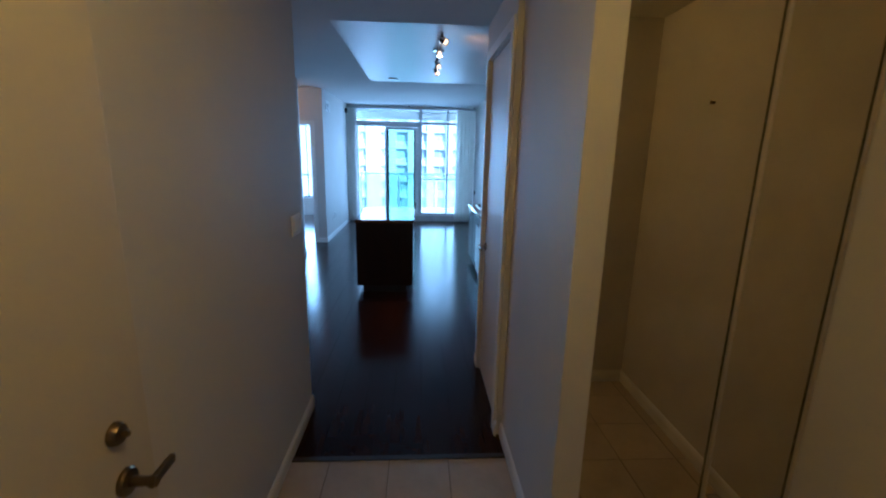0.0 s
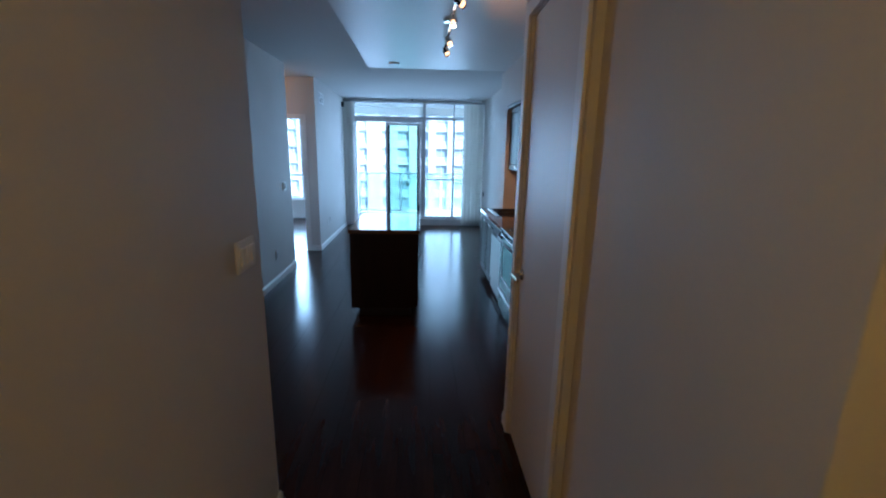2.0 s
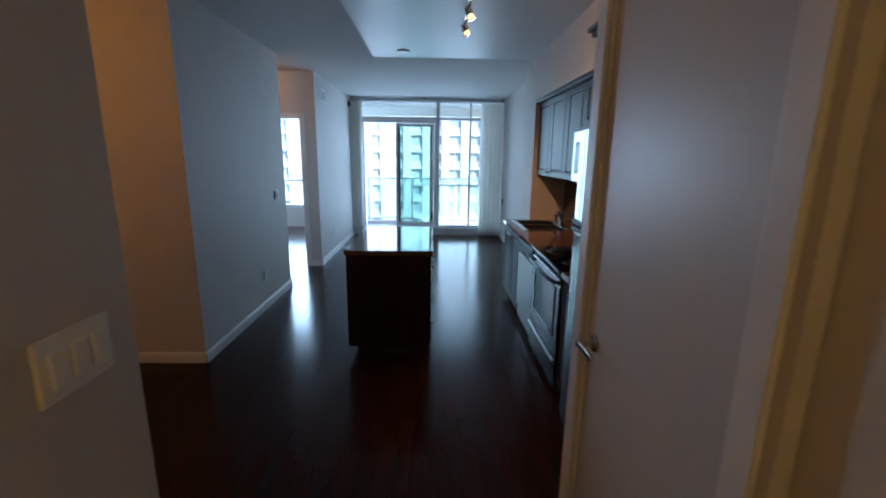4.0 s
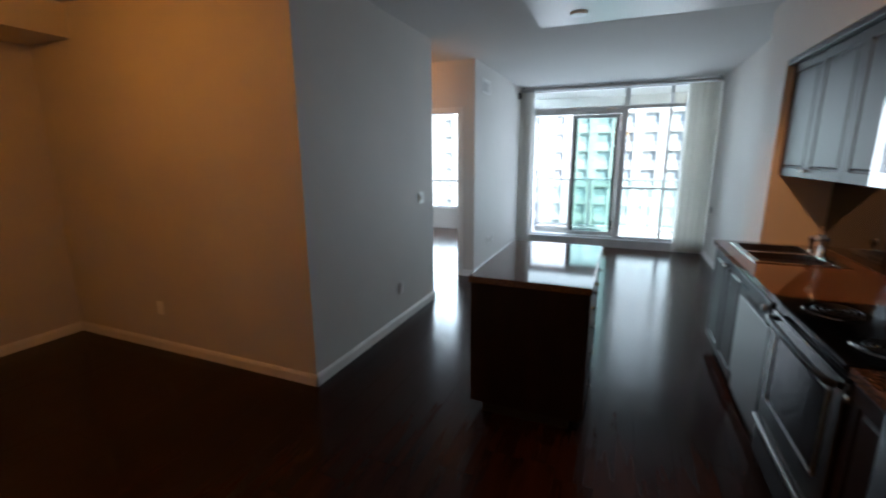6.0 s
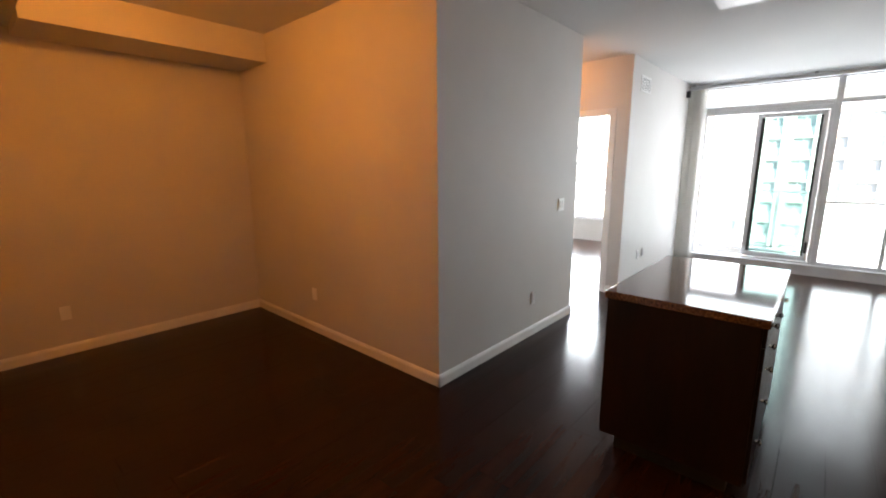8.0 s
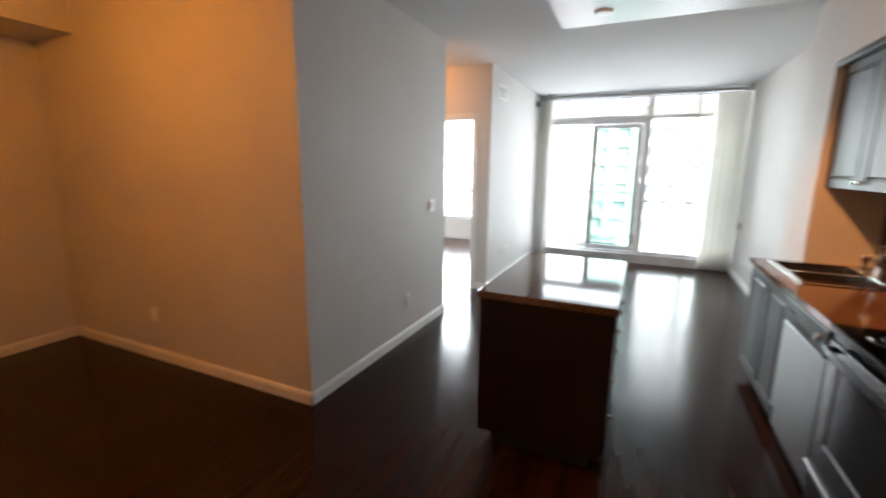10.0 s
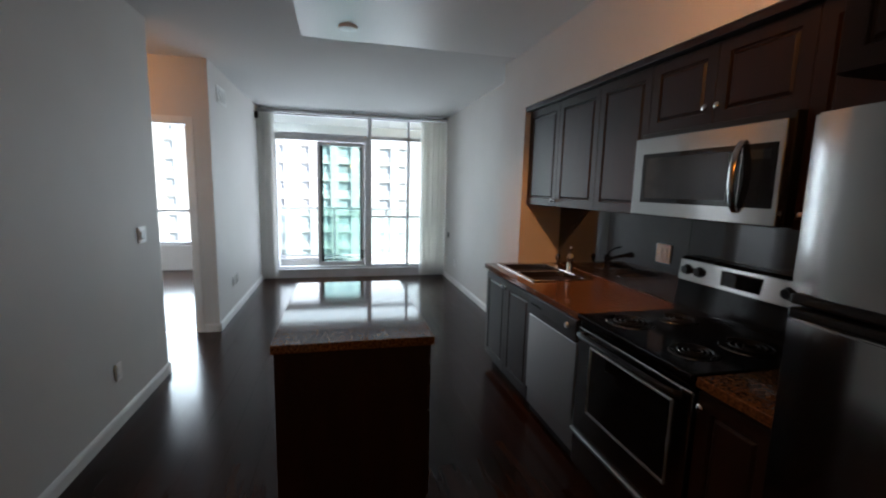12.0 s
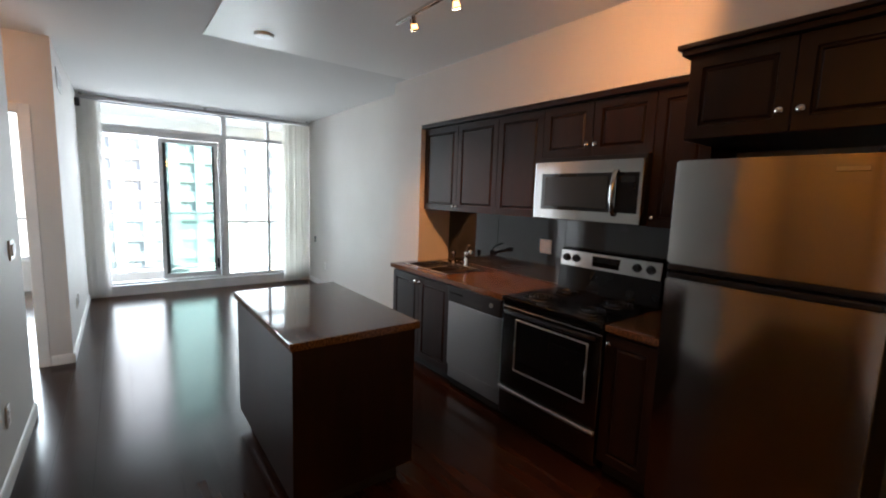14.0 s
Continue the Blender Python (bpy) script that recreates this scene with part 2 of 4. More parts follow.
structure("wall_hall_left", [(HALL_L - 0.12, HALL_L, ENTRY_Y, 4.60, -0.02, HH)], WALL, "off-white painted hall wall beside the entry door", "wall")
structure("wall_den_south", [(DEN_X - 0.12, HALL_L - 0.12, 4.48, 4.60, -0.02, HH)], WALL, "off-white painted wall closing the den", "wall")
structure("wall_den_west", [(DEN_X - 0.12, DEN_X, 4.60, DEN_Y, -0.02, H)], WALL, "off-white painted den wall under a bulkhead", "wall")
structure("wall_den_north", [(DEN_X - 0.12, GREY_X, DEN_Y, DEN_Y + 0.12, -0.02, H)], WALL, "off-white den wall lit by a warm lamp", "wall")
structure("wall_grey", [(GREY_X - 0.12, GREY_X, DEN_Y + 0.12, 9.01, -0.02, H)], WALL, "off-white painted wall facing the kitchen island", "wall")
structure("wall_nook_south", [(-3.3, GREY_X - 0.12, 8.89, 9.01, -0.02, H)], WALL, "off-white wall closing the bedroom lobby", "wall")
structure("wall_nook_west", [(-3.42, -3.3, 8.89, NOOK_Y, -0.02, H)], WALL, "off-white wall at the lobby's end", "wall")
DX0, DX1, DZ = -2.02, -1.19, 2.15
structure("wall_bedroom_door", [(DX1, BED_X, NOOK_Y, NOOK_Y + 0.12, -0.02, H), (DX0, DX1, NOOK_Y, NOOK_Y + 0.12, DZ, H), (-3.42, DX0, NOOK_Y, NOOK_Y + 0.12, -0.02, H)], WALL, "off-white wall around the bedroom doorway", "wall")
structure("wall_living_west", [(BED_X - 0.12, BED_X, NOOK_Y + 0.12, 13.0, -0.02, H)], WALL, "off-white living room wall with an air vent", "wall")
structure("wall_living_east", [(LIV_X, LIV_X + 0.15, PIER_END, 13.0, -0.02, H)], WALL, "off-white living room wall beside the blinds", "wall")
structure("wall_kitchen_pier", [(PIER_X, LIV_X + 0.27, PIER_Y, PIER_END, -0.02, H)], WALL, "off-white wall pier ending the kitchen niche", "wall")
structure("wall_kitchen_back", [(BACK_X, BACK_X + 0.12, END_Y, PIER_Y, -0.02, H)], WALL, "off-white wall behind the kitchen units", "wall")
structure("wall_kitchen_bulkhead", [(PIER_X, BACK_X, 6.13, PIER_Y, 2.285, H)], WALL, "off-white bulkhead above the wall cabinets", "wall")
structure("wall_fridge_bulkhead", [(1.62, BACK_X, END_Y, 6.13, 2.33, H + 0.03)], WALL, "off-white bulkhead above the fridge cabinet", "wall")
DY0, DY1, DTOP = 4.37, 5.13, 2.34
structure("wall_hall_right", [(1.278, 1.385, 3.335, 4.28, -0.02, HH)], WALL, "off-white hall wall beside the mirrored closet", "wall")
structure("wall_hall_door", [(HALL_R, 1.40, 4.28, DY0, -0.02, HH), (HALL_R, 1.40, DY0, DY1, DTOP, HH), (HALL_R, 1.40, DY1, END_Y, -0.02, HH)], WALL, "off-white hall wall with a flush door", "wall")
structure("wall_fridge_side", [(1.40, BACK_X + 0.12, END_Y - 0.12, END_Y, -0.02, H), (HALL_R, 1.40, END_Y - 0.02, END_Y, HH, H)], WALL, "off-white wall beside the refrigerator", "wall")
structure("wall_bathroom_back", [(1.40, 2.3, MIR_Y + 0.62, MIR_Y + 0.72, -0.02, HH), (2.2, 2.3, MIR_Y + 0.72, END_Y - 0.12, -0.02, HH)], WALL, "off-white wall behind the hall door", "wall")
structure("wall_vestibule_east", [(VEST_X, VEST_X + 0.12, ENTRY_Y, MIR_Y + 0.72, -0.02, HH)], WALL, "off-white wall beside the mirrored closet", "wall")
structure("wall_entry", [(HALL_L - 0.12, 0.12, ENTRY_Y - 0.12, ENTRY_Y, -0.02, HH), (0.12, 1.10, ENTRY_Y - 0.12, ENTRY_Y, 2.10, HH), (1.10, VEST_X + 0.12, ENTRY_Y - 0.12, ENTRY_Y, -0.02, HH)], WALL, "off-white wall around the entry doorway", "wall")
# unseen walls added to close off the doorway behind the camera
structure("wall_behind_entry", [(-0.8, 2.0, 0.2, 0.3, -0.02, HH), (-0.8, -0.7, 0.3, ENTRY_Y - 0.12, -0.02, HH), (1.9, 2.0, 0.3, ENTRY_Y - 0.12, -0.02, HH)], WALL, "unseen plain walls closing off the entry doorway", "wall")
structure("ceiling_main", [(DEN_X - 0.12, 0.0, END_Y, 13.0, H, H + 0.15), (0.0, BACK_X + 0.2, 9.04, 13.0, H, H + 0.15), (PIER_X, BACK_X + 0.2, END_Y, 9.04, H, H + 0.15)], CEIL, "white painted main ceiling", "ceiling")
HK = H - 0.008     # slight drop over the kitchen
structure("ceiling_kitchen", [(0.0, PIER_X, END_Y, 9.04, HK, H + 0.15)], CEIL2, "slightly dropped smooth white kitchen ceiling", "ceiling")
structure("ceiling_hall", [(DEN_X - 0.12, BACK_X + 0.2, 0.2, END_Y, HH, H + 0.15)], CEIL, "dropped white hall ceiling", "ceiling")
structure("ceiling_den_bulkhead", [(DEN_X, -3.28, END_Y, DEN_Y, 2.525, H)], WALL, "off-white boxed bulkhead along the den wall", "bulkhead")
structure("ceiling_bedroom", [(-5.0, BED_X - 0.12, NOOK_Y + 0.12, 14.3, H, H + 0.15)], CEIL, "white bedroom ceiling", "ceiling")
# bedroom beyond the doorway
BY = 13.62
structure("wall_bedroom_window", [(-4.6, BED_X - 0.12, BY, BY + 0.15, -0.02, 0.46), (-4.6, -3.9, BY, BY + 0.15, 0.46, H), (-1.45, BED_X - 0.12, BY, BY + 0.15, 0.46, H), (-3.9, -1.45, BY, BY + 0.15, 2.62, H)], WALL, "white wall under the bedroom window", "wall")
structure("wall_bedroom_sides", [(-4.72, -4.6, NOOK_Y, BY + 0.15, -0.02, H), (BED_X - 0.12, BED_X, 13.0, BY + 0.15, -0.02, H), (-4.6, -3.42, NOOK_Y, NOOK_Y + 0.12, -0.02, H)], WALL, "plain white bedroom walls", "wall")
# floors
structure("floor_slab", [(-4.8, BACK_X + 0.2, TH_Y, 13.0, -0.10, -0.014), (-4.8, BED_X, 13.0, BY + 0.2, -0.10, -0.014)], SLAB, "dark underlay beneath the laminate", "floor")


# ---- windows, doors, trim ----
def pane_box(name, x0, x1, z0, z1, y, mat, parent):
    ob = part(name, boxes([(x0, x1, y - 0.004, y + 0.004, z0, z1)]), mat, parent)
    ob.visible_shadow = False
    return ob


def window_wall():
    w = tagged(thing("window_1", "white aluminium window wall with an open sliding door", "window", 0.6, 12.8, 0), kind="structure")
    y0, y1 = 12.76, 12.84
    part("window_frame", boxes([
        (BED_X, -0.75, y0, y1, SILL, H), (2.06, LIV_X, y0, y1, SILL, H),
        (-0.75, 2.06, y0, y1, 2.69, H), (-0.75, 2.06, y0, y1, 2.36, 2.42),
        (0.755, 0.825, y0 - 0.01, y1 + 0.01, SILL, 2.69), (1.435, 1.48, y0, y1, SILL, 2.69),
        (0.825, 1.435, y0, y1, 1.035, 1.065), (1.48, 2.06, y0, y1, 1.035, 1.065),
        (0.825, 1.435, y0, y1, SILL, 0.20), (1.48, 2.06, y0, y1, SILL, 0.20)], 0.004), ALU, w)
    part("window_sill", boxes([(BED_X, LIV_X, 12.70, 12.90, -0.01, SILL - 0.02), (BED_X, LIV_X, 12.685, 12.92, SILL - 0.02, SILL)], 0.004), ALU, w, "white painted raised threshold")
    for x0, x1, z0, z1 in ((-0.75, 0.755, 2.42, 2.69), (0.825, 1.435, 2.42, 2.69), (1.48, 2.06, 2.42, 2.69), (0.825, 1.435, 0.20, 1.035), (1.48, 2.06, 0.20, 1.035), (0.825, 1.435, 1.065, 2.36), (1.48, 2.06, 1.065, 2.36)):
        pane_box("pane", x0, x1, z0, z1, 12.80, PANE, w)
    part("door_track", boxes([(-0.75, 0.755, 12.77, 12.90, SILL, SILL + 0.025), (-0.75, 0.755, 12.77, 12.90, 2.30, 2.36), (-0.75, -0.715, 12.77, 12.90, SILL + 0.025, 2.30), (0.715, 0.755, 12.77, 12.90, SILL + 0.025, 2.30)], 0.003), ALU, w)
    d = part("sliding_door", boxes([(-0.085, -0.03, 12.845, 12.885, 0.18, 2.295), (0.655, 0.71, 12.845, 12.885, 0.18, 2.295), (-0.03, 0.655, 12.845, 12.885, 0.18, 0.25), (-0.03, 0.655, 12.845, 12.885, 2.235, 2.295)], 0.004), ALU, w, "sliding door leaf with green glass")
    part("gasket", boxes([(-0.03, 0.012, 12.85, 12.88, 0.25, 2.235), (0.628, 0.655, 12.85, 12.88, 0.25, 2.235)]), GASKET, d, "black rubber seal")
    pane_box("pane", 0.012, 0.628, 0.25, 2.235, 12.865, PANEGREEN, d)
    part("handle", boxes([(0.662, 0.69, 12.80, 12.845, 0.30, 0.46)], 0.006), GASKET, d, "black pull handle")
    return w


window_wall()


def bedroom_window():
    w = tagged(thing("window_2", "white framed bedroom window with a low rail", "window", -2.6, BY, 0.46), kind="structure")
    y0, y1 = BY + 0.03, BY + 0.10
    part("window_frame", boxes([(-3.9, -1.45, y0, y1, 0.46, 0.51), (-3.9, -1.45, y0, y1, 2.57, 2.62), (-3.9, -3.85, y0, y1, 0.51, 2.57), (-1.5, -1.45, y0, y1, 0.51, 2.57), (-3.85, -1.5, y0, y1, 1.04, 1.09), (-2.98, -2.94, y0, y1, 0.51, 1.04), (-2.98, -2.94, y0, y1, 1.09, 2.57), (-2.2, -2.16, y0, y1, 0.51, 1.04), (-2.2, -2.16, y0, y1, 1.09, 2.57)], 0.004), ALU, w)
    for x0, x1 in ((-3.85, -2.98), (-2.94, -2.2), (-2.16, -1.5)):
        pane_box("pane", x0, x1, 0.51, 1.04, BY + 0.065, PANE, w)
        pane_box("pane", x0, x1, 1.09, 2.57, BY + 0.065, PANE, w)
    part("window_sill", boxes([(-3.9, -1.45, BY - 0.02, BY + 0.03, 0.44, 0.46)]), TRIM, w)


bedroom_window()


def blinds(x0, x1, n, label):
    t = thing("vertical_blind", label, "blinds", (x0 + x1) / 2, 12.62, 0.03, "stacked vertical blinds")
    for i in range(n):
        x = x0 + (x1 - x0) * (i + 0.5) / n
        bm = bmesh.new()
        a = radians(30 + 12 * math.sin(i * 2.3))
        ring = []
        for k in range(7):
            u = (k / 6 - 0.5) * 0.089
            bow = 0.006 * (1 - (2 * k / 6 - 1) ** 2)
            ring.append((x + u * math.cos(a) - bow * math.sin(a), 12.62 + u * math.sin(a) + bow * math.cos(a)))
        lo = [bm.verts.new((px, py, 0.03)) for px, py in ring]
        hi = [bm.verts.new((px, py, 2.69)) for px, py in ring]
        for k in range(6):
            bm.faces.new((lo[k], lo[k + 1], hi[k + 1], hi[k]))
        bmesh.ops.solidify(bm, geom=bm.faces[:], thickness=0.0012)
        part("slat", bm, BLIND, t, smooth=True)
    return t


blinds(1.67, 2.10, 13, "stacked off-white vertical blinds beside the window")
blinds(-0.955, -0.74, 6, "stacked off-white vertical blinds at the living room wall")
rail = thing("blind_rail", "grey metal headrail along the top of the window", "blind rail", 0.57, 12.62, 2.70)
part("rail", boxes([(BED_X + 0.005, LIV_X - 0.005, 12.595, 12.645, 2.70, 2.745)], 0.004), material("headrail_grey", (0.42, 0.42, 0.43), 0.4, 0.6), rail)
for bx in (-0.92, 0.52, 2.07):
    part("bracket", boxes([(bx - 0.02, bx + 0.02, 12.60, 12.64, 2.745, H)]), STEEL, rail)


def baseboard(name, rows):
    """Rows of x0, y0, x1, y1 along the wall face, and the side it stands on (dx, dy)."""
    bm = bmesh.new()
    for x0, y0, x1, y1, dx, dy in rows:
        prof = ((0.0, 0.0), (0.014, 0.0), (0.014, 0.062), (0.010, 0.074), (0.006, 0.083), (0.0, 0.088))
        a = [bm.verts.new((x0 + dx * u, y0 + dy * u, v)) for u, v in prof]
        b = [bm.verts.new((x1 + dx * u, y1 + dy * u, v)) for u, v in prof]
        for k in range(len(prof) - 1):
            bm.faces.new((a[k], a[k + 1], b[k + 1], b[k]))
        bm.faces.new(a)
        bm.faces.new(b)
    return tagged(part(name, bm, TRIM), "white moulded baseboard along the wall", "baseboard", kind="structure")


baseboard("baseboard", [(GREY_X, DEN_Y - 0.014, GREY_X, 9.025, 1, 0), (DEN_X, DEN_Y, GREY_X + 0.014, DEN_Y, 0, -1), (DEN_X, 4.60, DEN_X, DEN_Y, 1, 0),
    (GREY_X - 1.8, 9.01, GREY_X, 9.01, 0, 1), (DX1 + 0.075, NOOK_Y, BED_X + 0.014, NOOK_Y, 0, -1), (BED_X, NOOK_Y - 0.014, BED_X, 12.68, 1, 0), (LIV_X, PIER_END, LIV_X, 12.68, -1, 0), (PIER_X, PIER_END, LIV_X, PIER_END, 0, 1), (PIER_X, PIER_Y + 0.02, PIER_X, PIER_END + 0.014, -1, 0),
    (HALL_L, ENTRY_Y, HALL_L, 4.614, 1, 0), (DEN_X, 4.60, HALL_L + 0.014, 4.60, 0, 1), (1.278, 3.335, 1.278, 4.28, -1, 0), (HALL_R, 4.266, HALL_R, DY0 - 0.066, -1, 0), (HALL_R, DY1 + 0.07, HALL_R, END_Y, -1, 0), (VEST_X, ENTRY_Y, VEST_X, MIR_Y, -1, 0), (1.10, ENTRY_Y, VEST_X, ENTRY_Y, 0, 1)])


def lever(parent, x, y, z, side, along, mat=NICKEL, reach=0.115):
    """A lever handle on a face whose outward side is +-x; the lever runs along +-y."""
    bm = lathe(bmesh.new(), [(0.030, 0.0), (0.030, 0.006), (0.026, 0.011), (0.011, 0.013), (0.010, 0.045), (0.012, 0.05), (0.012, 0.064)], (x, y, z), "X" if side > 0 else "-X")
    h = part("door_handle", bm, mat, parent, "metal lever handle", smooth=True)
    xs = x + side * 0.056
    part("lever", boxes([(xs - 0.007, xs + 0.007, min(y - 0.012 * along, y + reach * along), max(y - 0.012 * along, y + reach * along), z - 0.011, z + 0.011)], 0.005), mat, h)
    return h


def hall_door():
    d = tagged(thing("door_1", "closed white flush door with a nickel lever", "door", 1.28, 4.75, 0), kind="structure")
    part("leaf", boxes([(1.262, 1.302, DY0 + 0.012, DY1 - 0.012, 0.008, DTOP - 0.012)], 0.002), DOOR, d)
    part("jamb", boxes([(1.25, 1.39, DY0, DY0 + 0.008, 0, DTOP), (1.25, 1.39, DY1 - 0.008, DY1, 0, DTOP), (1.25, 1.39, DY0 + 0.008, DY1 - 0.008, DTOP - 0.008, DTOP), (1.303, 1.32, DY0 + 0.008, DY0 + 0.03, 0, DTOP - 0.008), (1.303, 1.32, DY1 - 0.03, DY1 - 0.008, 0, DTOP - 0.008)]), TRIM, d)
    part("casing", boxes([(HALL_R - 0.014, HALL_R + 0.001, DY1 - 0.003, DY1 + 0.065, 0.0, DTOP + 0.06), (HALL_R - 0.014, HALL_R + 0.001, DY0 - 0.065, DY0 + 0.003, 0.0, DTOP + 0.06), (HALL_R - 0.014, HALL_R + 0.001, DY0 + 0.003, DY1 - 0.003, DTOP - 0.003, DTOP + 0.06)], 0.004), TRIM, d)
    for z in (0.30, 1.15, 2.05):
        part("hinge", cyl(bmesh.new(), (1.252, DY0 + 0.012, z - 0.05), (1.252, DY0 + 0.012, z + 0.05), 0.007), NICKEL, d, "nickel hinge knuckle")
    lever(d, 1.262, DY1 - 0.075, 1.03, -1, -1)
    return d


hall_door()


def entry_door():
    d = tagged(thing("door_2", "open painted entry door lying against the hall wall", "door", 0.12, 2.45, 0), kind="structure")
    part("leaf", boxes([(0.105, 0.150, 1.93, 2.85, 0.01, 2.06)], 0.003), ENTRYPAINT, d)
    lever(d, 0.150, 2.755, 1.025, 1, 1, BRASS, 0.075)
    part("deadbolt", lathe(bmesh.new(), [(0.024, 0.0), (0.024, 0.008), (0.019, 0.016), (0.006, 0.018), (0.006, 0.03)], (0.150, 2.745, 1.145), "X"), BRASS, d, "round aged brass deadbolt", smooth=True)
    part("latch_plate", boxes([(0.115, 0.140, 2.8505, 2.852, 1.10, 1.20)]), NICKEL, d)
    part("jamb", boxes([(0.12, 0.14, ENTRY_Y - 0.12, ENTRY_Y, 0, 2.10), (1.08, 1.10, ENTRY_Y - 0.12, ENTRY_Y, 0, 2.10), (0.14, 1.08, ENTRY_Y - 0.12, ENTRY_Y, 2.08, 2.10)]), TRIM, d)


entry_door()


def bedroom_casing():
    d = tagged(thing("door_3", "white casing of the open bedroom doorway", "door frame", -1.6, NOOK_Y, 0), kind="structure")
    part("casing", boxes([(DX1 - 0.003, DX1 + 0.068, NOOK_Y - 0.014, NOOK_Y + 0.001, 0, DZ + 0.065), (DX0 - 0.068, DX0 + 0.003, NOOK_Y - 0.014, NOOK_Y + 0.001, 0, DZ + 0.065), (DX0 + 0.003, DX1 - 0.003, NOOK_Y - 0.014, NOOK_Y + 0.001, DZ - 0.003, DZ + 0.065)], 0.004), TRIM, d)
    part("jamb", boxes([(DX1 - 0.012, DX1, NOOK_Y + 0.001, NOOK_Y + 0.12, 0, DZ), (DX0, DX0 + 0.012, NOOK_Y + 0.001, NOOK_Y + 0.12, 0, DZ), (DX0 + 0.012, DX1 - 0.012, NOOK_Y + 0.001, NOOK_Y + 0.12, DZ - 0.012, DZ)]), TRIM, d)
    for z in (0.30, 1.85):
        part("hinge", boxes([(DX1 - 0.016, DX1 - 0.012, NOOK_Y + 0.03, NOOK_Y + 0.07, z - 0.05, z + 0.05)]), NICKEL, d, "nickel hinge leaf")


bedroom_casing()


def mirror_doors():
    """Sliding mirrored closet doors that face the entry."""
    for i, (x0, x1, y) in enumerate(((1.388, 1.94, MIR_Y), (1.93, VEST_X - 0.004, MIR_Y + 0.03))):
        d = thing("mirror_door", "sliding mirrored closet door in a thin metal frame", "closet door", (x0 + x1) / 2, y, 0.01, "closet doors")
        part("mirror", boxes([(x0 + 0.02, x1 - 0.02, y + 0.004, y + 0.008, 0.04, HH - 0.05)]), MIRROR, d)
        part("frame", boxes([(x0, x0 + 0.018, y - 0.006, y + 0.022, 0.012, HH - 0.03), (x1 - 0.018, x1, y - 0.006, y + 0.022, 0.012, HH - 0.03), (x0 + 0.018, x1 - 0.018, y, y + 0.022, 0.012, 0.042), (x0 + 0.018, x1 - 0.018, y, y + 0.022, HH - 0.055, HH - 0.03)], 0.004), CHAMPAGNE, d, "champagne-coloured aluminium frame")
        # thin black strips added to draw the dark gap between mirror and frame
        for xs in (x0 + 0.0205, x1 - 0.0205):
            part("gasket", boxes([(xs - 0.0015, xs + 0.0015, y + 0.0005, y + 0.0038, 0.042, HH - 0.055)]), GASKET, d, "dark strip standing in for the gap beside the mirror")
    structure("closet_track", [(1.386, VEST_X, MIR_Y - 0.01, MIR_Y + 0.07, HH - 0.03, HH), (1.386, VEST_X, MIR_Y - 0.005, MIR_Y + 0.07, -0.002, 0.010)], CHAMPAGNE, "metal track of the mirrored closet doors", "door track")


mirror_doors()


# ---- kitchen ----
def cab_door(parent, y0, y1, z0, z1, x, knob=None, name="door"):
    """A raised-panel door that faces -x, its face at x; knob: (y, z)."""
    g, s = 0.0015, 0.058
    y0, y1, z0, z1 = y0 + g, y1 - g, z0 + g, z1 - g
    bm = bmesh.new()
    loops = []
    for inset, depth in ((0.0, 0.02), (0.0, 0.0015), (0.0015, 0.0), (s - 0.002, 0.0), (s, 0.0025), (s + 0.003, 0.010), (s + 0.010, 0.010), (s + 0.018, 0.003), (s + 0.021, 0.001)):
        loops.append([bm.verts.new((x + depth, p, q)) for p, q in ((y0 + inset, z0 + inset), (y1 - inset, z0 + inset), (y1 - inset, z1 - inset), (y0 + inset, z1 - inset))])
    for a, b in zip(loops, loops[1:]):
        for k in range(4):
            bm.faces.new((a[k], a[(k + 1) % 4], b[(k + 1) % 4], b[k]))
    bm.faces.new(loops[0][::-1])
    bm.faces.new(loops[-1])
    d = part(name, bm, CAB, parent)
    if knob:
        part("knob", lathe(bmesh.new(), [(0.007, 0.0), (0.006, 0.010), (0.009, 0.014), (0.0145, 0.019), (0.0145, 0.024), (0.010, 0.028), (0.003, 0.029)], (x, knob[0], knob[1]), "-X", 18), CHROME, d, "round chrome knob", smooth=True)
    return d


UF = 1.912   # face of the wall cabinets
TOP = 2.245


def wall_cabinet(name, label, y0, y1, z0, z1, doors, x=UF):
    c = thing(name, label, "cabinet", x + 0.15, (y0 + y1) / 2, z0)
    part("body", boxes([(x + 0.021, BACK_X - 0.004, y0 + 0.001, y1 - 0.001, z0, z1)], 0.001), CAB, c)
    for a, b, k in doors:
        cab_door(c, a, b, z0, z1, x, k)
    return c


wall_cabinet("wall_cabinet", "dark espresso wall cabinet with two doors over the sink", 7.72, 8.765, 1.455, TOP, [(8.24, 8.765, (8.265, 1.50)), (7.72, 8.24, (8.215, 1.50))])
wall_cabinet("wall_cabinet", "dark espresso single-door wall cabinet beside the microwave", 7.25, 7.72, 1.455, TOP, [(7.25, 7.72, None)])
wall_cabinet("wall_cabinet", "short dark espresso cabinet above the microwave", 6.43, 7.25, 1.885, TOP, [(6.84, 7.25, (6.87, 1.965)), (6.43, 6.84, (6.805, 1.965))])
wall_cabinet("wall_cabinet", "narrow dark espresso wall cabinet beside the fridge", 6.12, 6.43, 1.455, TOP, [(6.12, 6.43, (6.395, 1.51))])
